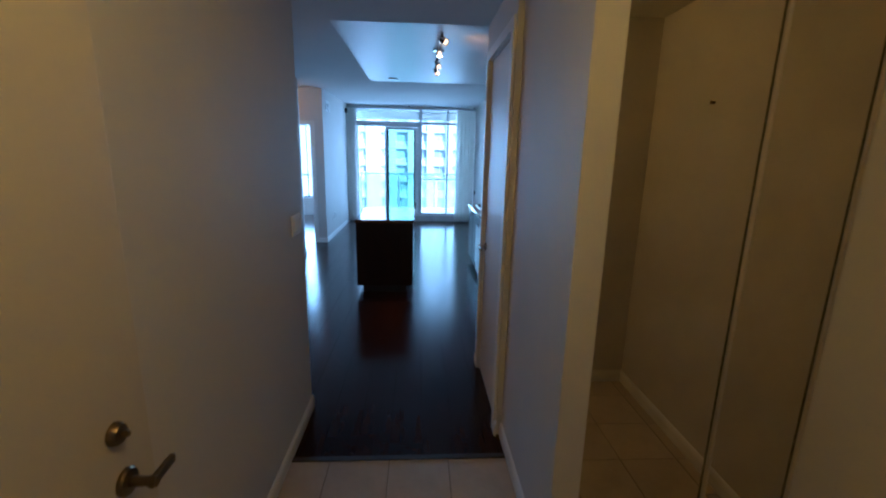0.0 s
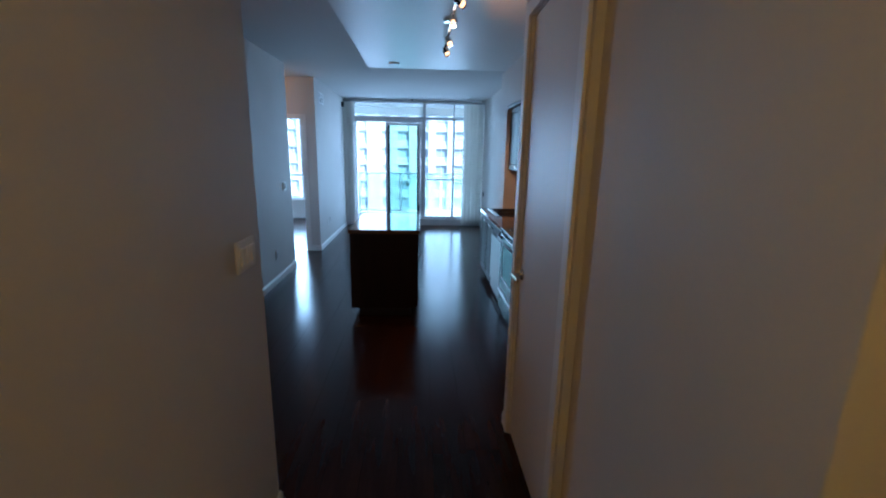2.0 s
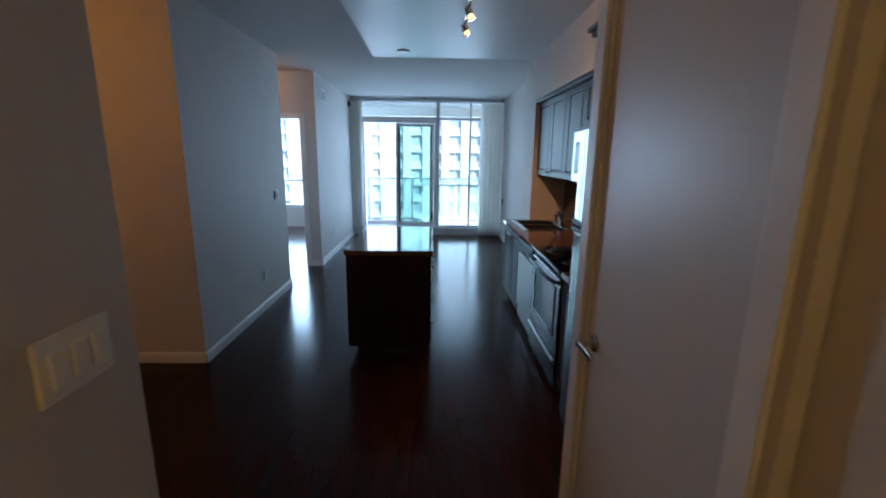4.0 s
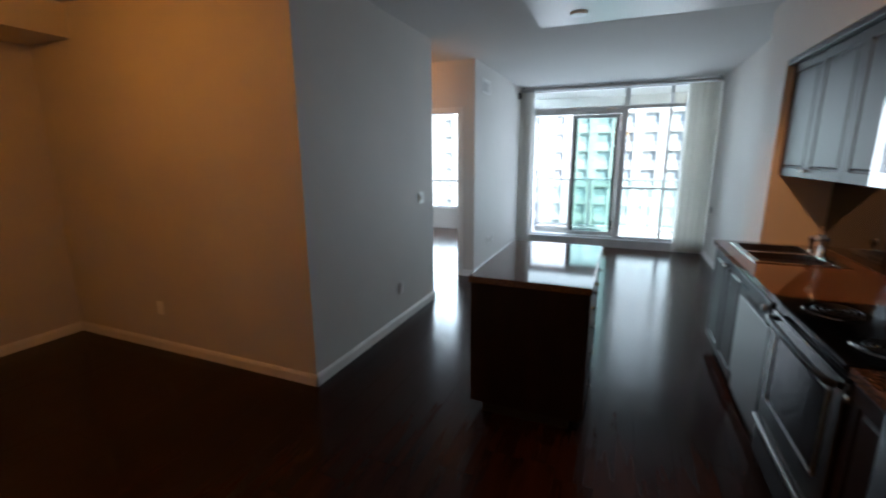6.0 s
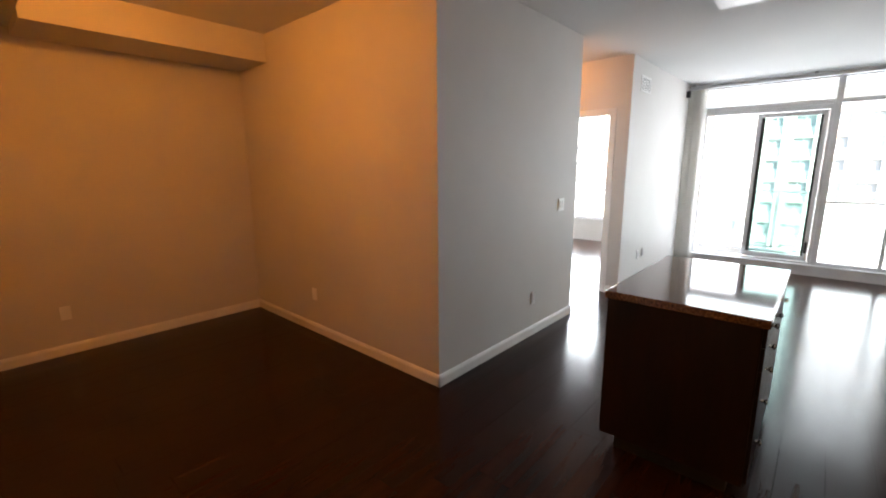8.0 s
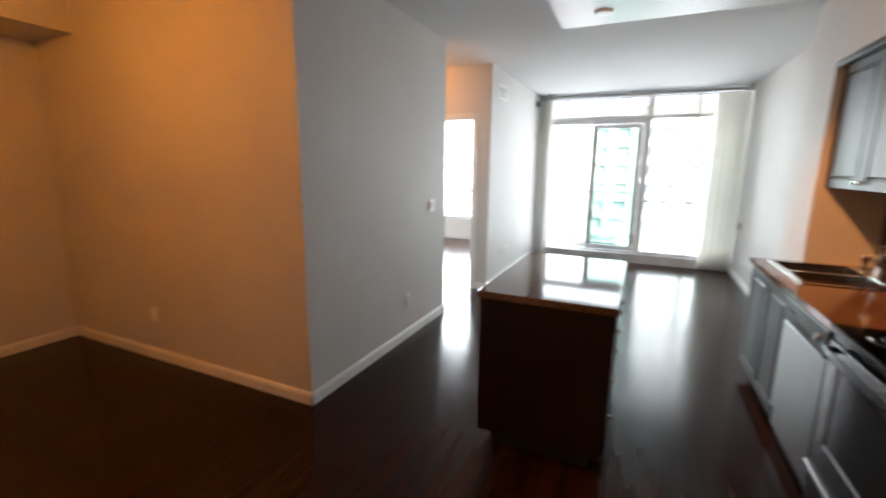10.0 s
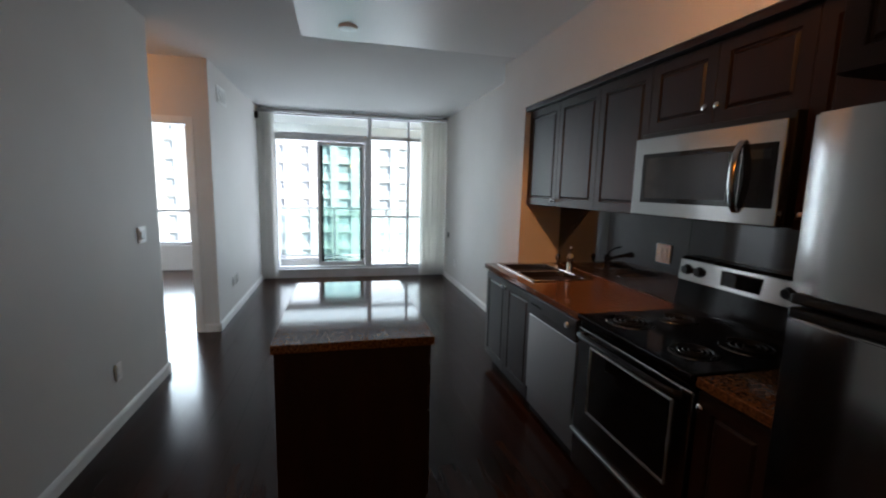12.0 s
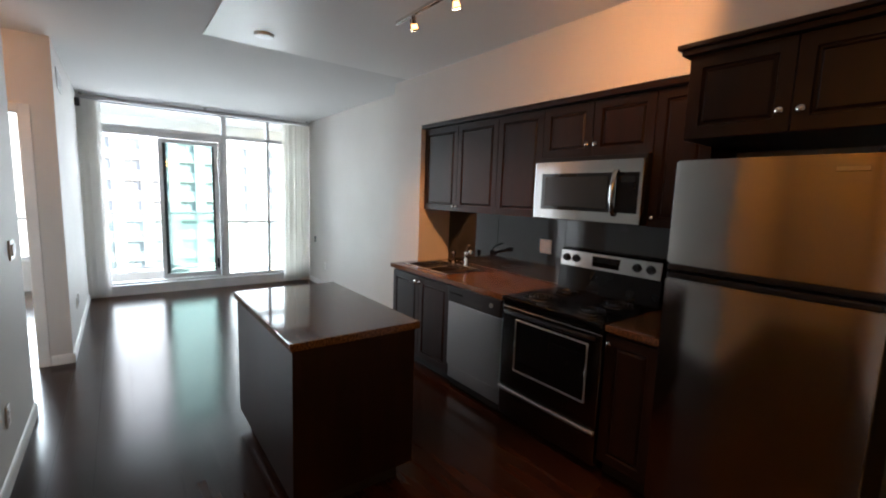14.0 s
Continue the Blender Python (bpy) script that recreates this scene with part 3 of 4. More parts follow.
fc = wall_cabinet("fridge_cabinet", "deep dark espresso cabinet above the fridge", 5.30, 6.115, 1.90, 2.275, [(5.71, 6.115, (5.745, 1.985)), (5.30, 5.71, (5.675, 1.985))], 1.57)
part("side_panel", boxes([(1.592, BACK_X - 0.004, 6.1145, 6.119, 1.90, 2.275)]), CAB, fc)
part("crown", boxes([(1.535, BACK_X - 0.004, 5.27, 6.14, 2.275, 2.30), (1.515, BACK_X - 0.004, 5.25, 6.155, 2.30, 2.322)], 0.004), CAB, fc, "dark crown moulding")
crown = thing("cabinet_crown", "dark espresso top moulding along the wall cabinets", "moulding", UF, 7.4, TOP)
part("moulding", boxes([(1.868, BACK_X - 0.004, 6.19, 8.77, TOP + 0.001, 2.283)], 0.004), CAB, crown)


def countertop():
    # granite slab with the sink cut-out, in strips round the hole
    c = thing("kitchen_countertop", "polished brown granite counter with a sink cut-out", "countertop", 1.85, 8.0, 0.877)
    bm = boxes([(1.555, BACK_X - 0.012, 7.228, 8.01, 0.877, 0.915), (1.555, 1.665, 8.01, 8.70, 0.877, 0.915), (2.145, BACK_X - 0.012, 8.01, 8.70, 0.877, 0.915), (1.555, BACK_X - 0.012, 8.70, 8.772, 0.877, 0.915), (1.555, 1.864, 8.772, 8.80, 0.877, 0.915)])
    bmesh.ops.remove_doubles(bm, verts=bm.verts, dist=0.0005)
    part("slab", bm, GRANITE, c)
    c2 = thing("kitchen_countertop", "small polished granite counter between range and fridge", "countertop", 1.85, 6.28, 0.877)
    part("slab", boxes([(1.555, BACK_X - 0.012, 6.12, 6.422, 0.877, 0.915)], 0.003), GRANITE, c2)


countertop()


def base_cabinet(label, y0, y1, doors):
    c = thing("base_cabinet", label, "cabinet", 1.85, (y0 + y1) / 2, 0)
    part("body", boxes([(1.592, BACK_X - 0.004, y0 + 0.001, y1 - 0.001, 0.10, 0.876)], 0.001), CAB, c)
    part("toe_kick", boxes([(1.65, 1.665, y0 + 0.001, y1 - 0.001, 0.0, 0.099)]), CABIN, c)
    for a, b, k in doors:
        cab_door(c, a, b, 0.105, 0.86, 1.571, k)
    return c


base_cabinet("dark espresso sink base cabinet with two doors", 7.858, 8.765, [(8.31, 8.765, (8.345, 0.81)), (7.858, 8.31, (8.275, 0.81))])
base_cabinet("narrow dark espresso base cabinet beside the range", 6.12, 6.422, [(6.12, 6.422, (6.39, 0.81))])


def sink():
    s = thing("kitchen_sink", "double-bowl stainless drop-in sink", "sink", 1.9, 8.355, 0.915)
    x0, x1, y0, y1 = 1.648, 2.16, 7.995, 8.715
    bm = boxes([(x0, x0 + 0.035, y0, y1, 0.915, 0.922), (x1 - 0.075, x1, y0, y1, 0.915, 0.922), (x0 + 0.035, x1 - 0.075, y0, y0 + 0.035, 0.915, 0.922), (x0 + 0.035, x1 - 0.075, y1 - 0.035, y1, 0.915, 0.922), (x0 + 0.035, x1 - 0.075, 8.34, 8.37, 0.915, 0.922)], 0.002)
    part("rim", bm, STEEL, s)
    for a, b in ((y0 + 0.03, 8.345), (8.365, y1 - 0.03)):
        bm = box(bmesh.new(), x0 + 0.03, x1 - 0.07, a, b, 0.74, 0.918)
        top = [f for f in bm.faces if f.normal.z > 0.9]
        bmesh.ops.delete(bm, geom=top, context="FACES")
        ed = [e for e in bm.edges if not e.is_boundary]
        bmesh.ops.bevel(bm, geom=ed, offset=0.03, segments=3, affect="EDGES")
        bmesh.ops.solidify(bm, geom=bm.faces[:], thickness=0.002)
        bowl = part("bowl", bm, STEEL, s, smooth=True)
        part("drain", lathe(bmesh.new(), [(0.04, 0.742), (0.04, 0.746), (0.03, 0.745), (0.002, 0.7445)], ((x0 + x1) / 2 - 0.02, (a + b) / 2, 0)), CHROME, bowl)
    fx, fy = 2.09, 8.26
    f = thing("faucet", "chrome single-lever kitchen faucet behind the sink", "faucet", fx, fy, 0.922)
    ux, uy = -0.5, -0.866      # the spout is swung towards the range
    part("deck_plate", boxes([(fx - 0.028, fx + 0.028, fy - 0.125, fy + 0.125, 0.922, 0.931)], 0.004), CHROME, f)
    part("base", lathe(bmesh.new(), [(0.032, 0.931), (0.032, 0.938), (0.025, 0.948), (0.023, 1.03), (0.027, 1.045), (0.023, 1.065), (0.004, 1.07)], (fx, fy, 0)), CHROME, f, smooth=True)
    part("spout", sweep(bmesh.new(), [(fx + ux * d, fy + uy * d, 1.015 + h) for d, h in ((0.0, 0.0), (0.03, 0.022), (0.08, 0.042), (0.13, 0.060), (0.16, 0.071))], 0.015), CHROME, f, smooth=True)
    part("spray_head", lathe_along(Vector((fx + ux * 0.15, fy + uy * 0.15, 1.083)), Vector((ux, uy, 0.12)).normalized(), [(0.016, 0.0), (0.022, 0.02), (0.024, 0.05), (0.019, 0.062), (0.003, 0.064)]), CHROME, f, "chrome pull-out spray head", smooth=True)
    part("lever_handle", sweep(bmesh.new(), [(fx, fy, 1.065), (fx + ux * 0.02, fy + uy * 0.02, 1.10), (fx + ux * 0.06, fy + uy * 0.06, 1.128), (fx + ux * 0.11, fy + uy * 0.11, 1.143)], 0.007), CHROME, f, smooth=True)
    sp = thing("side_sprayer", "chrome side sprayer beside the faucet", "sprayer", fx, fy + 0.20, 0.922)
    part("holder", lathe(bmesh.new(), [(0.022, 0.922), (0.02, 0.935), (0.012, 0.945), (0.012, 0.985), (0.019, 1.005), (0.022, 1.03), (0.012, 1.045)], (fx, fy + 0.20, 0)), CHROME, sp, smooth=True)


sink()


def backsplash():
    b = tagged(thing("backsplash", "dark polished stone backsplash panels behind the counter", "backsplash", BACK_X, 7.4, 0.916), kind="structure")
    for y0, y1 in ((7.255, 8.02), (8.023, 8.773), (6.12, 7.252)):
        part("panel", boxes([(BACK_X - 0.011, BACK_X - 0.001, y0, y1, 0.916, 1.453)], 0.001), SPLASH, b)


backsplash()


def dishwasher():
    d = thing("dishwasher", "stainless dishwasher with a black control strip", "dishwasher", 1.8, 7.53, 0)
    y0, y1 = 7.232, 7.853
    part("body", boxes([(1.60, 2.24, y0 + 0.002, y1 - 0.002, 0.02, 0.874)]), BLACKPL, d)
    part("door_panel", boxes([(1.560, 1.60, y0 + 0.003, y1 - 0.003, 0.203, 0.735)], 0.005), SATIN, d)
    c = part("control_panel", boxes([(1.552, 1.60, y0 + 0.003, y1 - 0.003, 0.740, 0.872)], 0.008), BLACKPL, d, "black control strip")
    part("handle_recess", boxes([(1.551, 1.556, y0 + 0.2, y1 - 0.2, 0.765, 0.79)]), GASKET, c)
    part("dial", lathe(bmesh.new(), [(0.018, 0.0), (0.018, 0.006), (0.014, 0.012), (0.002, 0.012)], (1.552, y0 + 0.10, 0.815), "-X", 18), SATIN, c)
    part("buttons", boxes([(1.550, 1.554, y1 - 0.06 - 0.032 * k, y1 - 0.04 - 0.032 * k, 0.81, 0.822) for k in range(5)]), BLACK, c)
    part("kick_panel", boxes([(1.575, 1.60, y0 + 0.003, y1 - 0.003, 0.085, 0.195)], 0.004), SATIN, d)
    part("toe_kick", boxes([(1.63, 1.64, y0 + 0.003, y1 - 0.003, 0.0, 0.083)]), BLACKPL, d)


dishwasher()


def electric_range():
    r = thing("range", "stainless electric coil range with a black cooktop", "range", 1.85, 6.84, 0)
    y0, y1 = 6.43, 7.224
    part("body", boxes([(1.60, 2.24, y0 + 0.002, y1 - 0.002, 0.02, 0.888)]), BLACK, r)
    part("cooktop", boxes([(1.545, 2.23, y0, y1, 0.889, 0.918)], 0.008), BLACK, r, "black enamel cooktop")
    od = part("oven_door", boxes([(1.556, 1.60, y0 + 0.004, y1 - 0.004, 0.272, 0.85)], 0.008), STEELDARK, r)
    part("oven_window", boxes([(1.553, 1.5575, y0 + 0.10, y1 - 0.145, 0.42, 0.765)], 0.002), DARKGLASS, od, "dark oven glass")
    ya, yb, za, zb = y0 + 0.093, y1 - 0.138, 0.413, 0.771
    for p, q in (((ya, za), (ya, zb)), ((yb, za), (yb, zb)), ((ya, zb), (yb, zb)), ((ya, za), (yb, za))):
        part("window_trim", sweep(bmesh.new(), [(1.553, *p), (1.5525, (p[0] + q[0]) / 2, (p[1] + q[1]) / 2), (1.553, *q)], 0.0065, 8), SATIN, od, "rounded steel trim", smooth=True)
    part("vent_strip", boxes([(1.565, 1.60, y0 + 0.004, y1 - 0.004, 0.853, 0.887)], 0.003), BLACK, r)
    pts = [(1.552, y0 + 0.05, 0.815), (1.525, y0 + 0.065, 0.822), (1.512, y0 + 0.12, 0.824), (1.508, (y0 + y1) / 2, 0.825), (1.512, y1 - 0.12, 0.824), (1.525, y1 - 0.065, 0.822), (1.552, y1 - 0.05, 0.815)]
    part("oven_handle", sweep(bmesh.new(), pts, 0.014), BLACKPL, od, "black bowed oven handle", smooth=True)
    dr = part("drawer", boxes([(1.56, 1.60, y0 + 0.004, y1 - 0.004, 0.05, 0.266)], 0.006), STEELDARK, r)
    part("drawer_handle", sweep(bmesh.new(), [(1.552, y0 + 0.01, 0.252), (1.549, y0 + 0.10, 0.252), (1.549, y1 - 0.10, 0.252), (1.552, y1 - 0.01, 0.252)], 0.0135, 12), SATIN, dr, "rounded steel grip", smooth=True)
    # raised back with controls
    bm = bmesh.new()
    prof = ((2.160, 0.918), (2.180, 1.08), (2.192, 1.215), (2.205, 1.23), (2.25, 1.23), (2.25, 0.918))
    a = [bm.verts.new((x, y0, z)) for x, z in prof]
    b = [bm.verts.new((x, y1, z)) for x, z in prof]
    for k in range(len(prof)):
        bm.faces.new((a[k], a[(k + 1) % len(prof)], b[(k + 1) % len(prof)], b[k]))
    bm.faces.new(a)
    bm.faces.new(b)
    bg = part("backguard", bm, BLACK, r)
    cp = part("control_panel", boxes([(-0.006, 0.006, y0 + 0.004, y1 - 0.004, -0.06, 0.06)], 0.003), STEEL, r, "stainless control panel")
    m = Matrix.Translation((2.182, 0, 1.157)) @ Matrix.Rotation(radians(6), 4, "Y")
    cp.data.transform(m)
    part("clock", boxes([(2.169, 2.176, 6.73, 6.94, 1.121, 1.197)], 0.001), DARKGLASS, cp, "dark clock display")
    for y in (6.505, 6.60, 7.08, 7.165):
        part("dial", lathe(bmesh.new(), [(0.030, 0.0), (0.029, 0.004), (0.024, 0.006), (0.022, 0.024), (0.003, 0.025)], (2.176, y, 1.16), "-X", 20), BLACKPL, cp, "black control dial", smooth=True)
    for x, y, rad in ((1.73, 6.62, 0.078), (1.73, 7.03, 0.098), (2.02, 6.62, 0.098), (2.02, 7.03, 0.078)):
        bn = part("burner", lathe(bmesh.new(), [(rad + 0.022, 0.9175), (rad + 0.018, 0.922), (rad + 0.006, 0.919), (rad * 0.6, 0.9165), (0.002, 0.916)], (x, y, 0.0)), PAN, r, "dark chrome drip pan", smooth=True)
        pts = [(x + (0.014 + rad * k / 56) * math.cos(k * 0.42), y + (0.014 + rad * k / 56) * math.sin(k * 0.42), 0.926) for k in range(50)]
        part("coil", sweep(bmesh.new(), pts, 0.0038, 6), BLACKPL, bn, "dark heating coil", smooth=True)


electric_range()


def microwave():
    m = thing("microwave", "stainless over-the-range microwave with a curved handle", "microwave", 1.95, 6.84, 1.455)
    y0, y1, z0, z1 = 6.432, 7.240, 1.462, 1.856
    part("body", boxes([(1.872, BACK_X - 0.004, y0, y1, z0, z1 + 0.03)], 0.003), BLACKPL, m)
    dm = part("door", boxes([(1.835, 1.871, y0, y1, z0, z1)], 0.006), STEEL, m)
    part("window", boxes([(1.8325, 1.836, 6.605, 7.172, 1.53, 1.775)], 0.002), DARKGLASS, dm, "dark microwave glass")
    part("window_mesh", boxes([(1.831, 1.833, 6.655, 7.14, 1.553, 1.752)]), material("microwave_screen", (0.02, 0.023, 0.024), 0.16, grain=0.3, grain_scale=600), dm)
    part("control_panel", boxes([(1.8325, 1.836, 6.455, 6.600, 1.53, 1.775)], 0.002), BLACK, m, "black keypad")
    for k in range(18):
        i, j = k % 3, k // 3
        part("key", boxes([(1.8315, 1.8326, 6.475 + 0.037 * i, 6.502 + 0.037 * i, 1.552 + 0.024 * j, 1.566 + 0.024 * j)]), BLACK, m)
    part("display", boxes([(1.8315, 1.8326, 6.478, 6.580, 1.715, 1.752)]), DARKGLASS, m, "dark clock display")
    bm = bmesh.new()
    rings = []
    for k in range(17):
        u = k / 16
        bow = math.sin(math.pi * u) ** 0.6
        z, xo, w = 1.508 + 0.285 * u, 1.834 - 0.040 * bow, 0.0135
        rings.append([bm.verts.new(p) for p in ((xo + 0.004, 6.60 - w, z), (xo - 0.004, 6.60 - w, z), (xo - 0.008, 6.60 - w * 0.5, z), (xo - 0.009, 6.60, z), (xo - 0.008, 6.60 + w * 0.5, z), (xo - 0.004, 6.60 + w, z), (xo + 0.004, 6.60 + w, z))])
    for a, c in zip(rings, rings[1:]):
        for k in range(7):
            bm.faces.new((a[k], a[(k + 1) % 7], c[(k + 1) % 7], c[k]))
    bm.faces.new(rings[0])
    bm.faces.new(rings[-1])
    part("handle", bm, STEEL, dm, "bowed steel handle", smooth=True)
    part("vent_grille", boxes([(1.873, 1.876, y0 + 0.03, y1 - 0.03, z1 + 0.004 + 0.008 * k, z1 + 0.008 + 0.008 * k) for k in range(3)]), GASKET, m)


microwave()


def refrigerator():
    f = thing("refrigerator", "stainless top-freezer refrigerator with black sides", "refrigerator", 1.8, 5.72, 0)
    y0, y1 = 5.345, 6.10
    part("body", boxes([(1.555, 2.24, y0 + 0.004, y1 - 0.004, 0.03, 1.785)], 0.006), BLACKPL, f)
    for name, z0, z1 in (("freezer_door", 1.318, 1.797), ("fridge_door", 0.09, 1.248)):
        bm = bmesh.new()
        n = 8
        front = [(1.548, y0)] + [(1.496 - 0.016 * math.sin(math.pi * k / n) + (0.012 if k in (0, n) else 0), y0 + (y1 - y0) * k / n) for k in range(n + 1)] + [(1.548, y1)]
        lo = [bm.verts.new((x, y, z0)) for x, y in front]
        hi = [bm.verts.new((x, y, z1)) for x, y in front]
        for k in range(len(front)):
            bm.faces.new((lo[k], lo[(k + 1) % len(front)], hi[(k + 1) % len(front)], hi[k]))
        bm.faces.new(lo)
        bm.faces.new(hi)
        bmesh.ops.recalc_face_normals(bm, faces=bm.faces)
        bmesh.ops.bevel(bm, geom=[e for e in bm.edges if all(v.co.z > z1 - 1e-5 for v in e.verts) or all(v.co.z < z0 + 1e-5 for v in e.verts)], offset=0.006, segments=2, affect="EDGES")
        d = part(name, bm, STEEL, f, smooth=True)
        if name == "freezer_door":
            part("badge", boxes([(1.4775, 1.482, 5.44, 5.53, 1.735, 1.752)], 0.001), CHROME, d, "small plain metal badge")
            part("handle", boxes([(1.488, 1.55, y0 + 0.01, y1 - 0.01, 1.288, 1.317)], 0.008), BLACKPL, d, "black grip strip")
        else:
            part("handle", boxes([(1.488, 1.55, y0 + 0.01, y1 - 0.01, 1.249, 1.278)], 0.008), BLACKPL, d, "black grip strip")
    part("kick_grille", boxes([(1.55, 1.57, y0 + 0.02, y1 - 0.02, 0.0, 0.085)]), BLACKPL, f)
    part("hinge_cover", boxes([(1.50, 1.60, y0 + 0.02, y0 + 0.09, 1.7985, 1.815)], 0.005), BLACKPL, f)


refrigerator()


def island():
    c = thing("kitchen_island", "dark espresso island cabinet with a drawer stack", "island", 0.35, 7.6, 0)
    x0, x1, y0, y1 = 0.018, 0.672, 7.025, 8.165
    part("body", boxes([(x0, x1, y0, y1, 0.10, 0.875)], 0.002), CAB, c)
    part("toe_kick", boxes([(x0 + 0.06, x1 - 0.06, y0 + 0.05, y1 - 0.05, 0.0, 0.099)]), CABIN, c)
    part("end_panel", boxes([(x0 - 0.006, x1 + 0.004, y0 - 0.012, y0 - 0.0005, 0.10, 0.875)], 0.002), CAB, c)
    zs = (0.108, 0.33, 0.545, 0.665, 0.775, 0.868)
    for a, b in zip(zs, zs[1:]):
        d = part("drawer", boxes([(x1 + 0.001, x1 + 0.019, y0 + 0.01, y0 + 0.45, a + 0.002, b - 0.002)], 0.003), CAB, c)
        part("knob", lathe(bmesh.new(), [(0.007, 0.0), (0.006, 0.010), (0.0145, 0.019), (0.0145, 0.024), (0.003, 0.029)], (x1 + 0.019, y0 + 0.23, (a + b) / 2), "X", 16), CHROME, d, "round chrome knob", smooth=True)
    for a, b in ((y0 + 0.455, y0 + 0.79), (y0 + 0.795, y1 - 0.01)):
        d = part("door", boxes([(x1 + 0.001, x1 + 0.019, a, b, 0.11, 0.866)], 0.003), CAB, c)
        part("knob", lathe(bmesh.new(), [(0.007, 0.0), (0.006, 0.010), (0.0145, 0.019), (0.0145, 0.024), (0.003, 0.029)], (x1 + 0.019, a + 0.04, 0.80), "X", 16), CHROME, d, "round chrome knob", smooth=True)
    t = thing("island_countertop", "polished brown granite slab on the island", "countertop", 0.35, 7.6, 0.876)
    part("slab", boxes([(0.010, 0.690, 7.010, 8.180, 0.876, 0.915)]), GRANITE, t)
    for a in ((0.0, 0.70, 7.0, 7.0098), (0.0, 0.70, 8.1802, 8.19), (0.0, 0.0098, 7.0098, 8.1802), (0.6902, 0.70, 7.0098, 8.1802)):
        part("edge", boxes([(*a, 0.876, 0.9148)], 0.003), GRANITE, t, "eased granite edge")


island()


# ---- fixtures ----
def plate(name, label, x, y, z, w, h, axis, side, kind):
    """A wall plate on a face of constant x (axis 'x') or y; side: outward sign; kind: rocker count, or 0 for an outlet."""
    t = thing(name, label, "outlet" if not kind else "switch", x, y, z)

    def b(u0, u1, d0, d1, z0, z1):
        d0, d1 = sorted((side * d0, side * d1))
        return (x + d0, x + d1, y + u0, y + u1, z + z0, z + z1) if axis == "x" else (x + u0, x + u1, y + d0, y + d1, z + z0, z + z1)

    part("plate", boxes([b(-w / 2, w / 2, 0.0, 0.010, -h / 2, h / 2)], 0.004), PLASTIC, t)
    if kind:
        for k in range(kind):
            u = (k - (kind - 1) / 2) * 0.046
            part("rocker", boxes([b(u - 0.016, u + 0.016, 0.0102, 0.019, -0.033, 0.033)], 0.002), PLASTIC, t)
    else:
        for s in (-0.021, 0.021):
            part("socket", boxes([b(-0.016, 0.016, 0.0102, 0.0125, s - 0.014, s + 0.014)], 0.003), PLASTIC, t)
    return t


plate("light_switch", "white three-gang light switch on the hall wall", HALL_L, 4.44, 1.285, 0.165, 0.118, "x", 1, 3)
plate("light_switch", "white double light switch on the off-white wall", GREY_X, 8.69, 1.19, 0.12, 0.118, "x", 1, 2)
plate("outlet", "white wall outlet above the baseboard", GREY_X, 8.21, 0.36, 0.072, 0.116, "x", 1, 0)
plate("outlet", "white wall outlet above the den baseboard", DEN_X, 5.27, 0.36, 0.072, 0.116, "x", 1, 0)
plate("outlet", "white wall outlet on the den wall near the corner", -2.69, DEN_Y, 0.38, 0.072, 0.116, "y", -1, 0)
plate("outlet", "white wall outlet in the living room", BED_X, 10.68, 0.40, 0.072, 0.116, "x", 1, 0)
plate("outlet", "white cable outlet in the living room", BED_X, 10.88, 0.40, 0.072, 0.116, "x", 1, 0)
plate("outlet", "white two-gang plate on the dark backsplash", BACK_X - 0.011, 7.445, 1.205, 0.12, 0.118, "x", -1, 2)
plate("outlet", "white wall outlet in the living room near the blinds", LIV_X, 11.9, 0.36, 0.072, 0.116, "x", -1, 0)


def vent():
    v = thing("air_vent", "white louvred air vent high on the wall", "vent", BED_X, 10.45, 2.51)
    part("frame", boxes([(BED_X, BED_X + 0.008, 10.31, 10.33, 2.42, 2.60), (BED_X, BED_X + 0.008, 10.65, 10.67, 2.42, 2.60), (BED_X, BED_X + 0.008, 10.33, 10.65, 2.42, 2.44), (BED_X, BED_X + 0.008, 10.33, 10.65, 2.58, 2.60)], 0.002), PLASTIC, v)
    # black sheet stands in for the shade behind the slats
    part("backing", boxes([(BED_X + 0.0005, BED_X + 0.0015, 10.33, 10.65, 2.44, 2.58)]), GASKET, v)
    for k in range(8):
        part("slat", boxes([(BED_X + 0.002, BED_X + 0.007, 10.33, 10.65, 2.446 + 0.017 * k, 2.455 + 0.017 * k)]), PLASTIC, v)


vent()
th = thing("wall_sensor", "small dark sensor in the corner by the blind rail", "sensor", BED_X + 0.02, 12.45, 2.62)
part("housing", boxes([(BED_X, BED_X + 0.05, 12.42, 12.48, 2.57, 2.67)], 0.008), BLACKPL, th)
cl = thing("blind_cord_cleat", "small dark cord cleat on the living room wall", "cleat", LIV_X, 12.35, 0.78)
part("housing", boxes([(LIV_X - 0.02, LIV_X, 12.33, 12.37, 0.72, 0.82)], 0.006), BLACKPL, cl)


hook = thing("wall_hook", "small dark hook on the entry wall", "hook", VEST_X, 2.5, 2.0)
part("peg", lathe(bmesh.new(), [(0.008, 0.0), (0.007, 0.012), (0.011, 0.02), (0.002, 0.022)], (VEST_X, 2.5, 2.0), "-X", 12), BRASS, hook)
structure("trim_bedroom_threshold", [(DX0 + 0.012, DX1 - 0.012, NOOK_Y + 0.03, NOOK_Y + 0.07, 0.0005, 0.006)], NICKEL, "thin metal strip under the bedroom doorway", "trim")


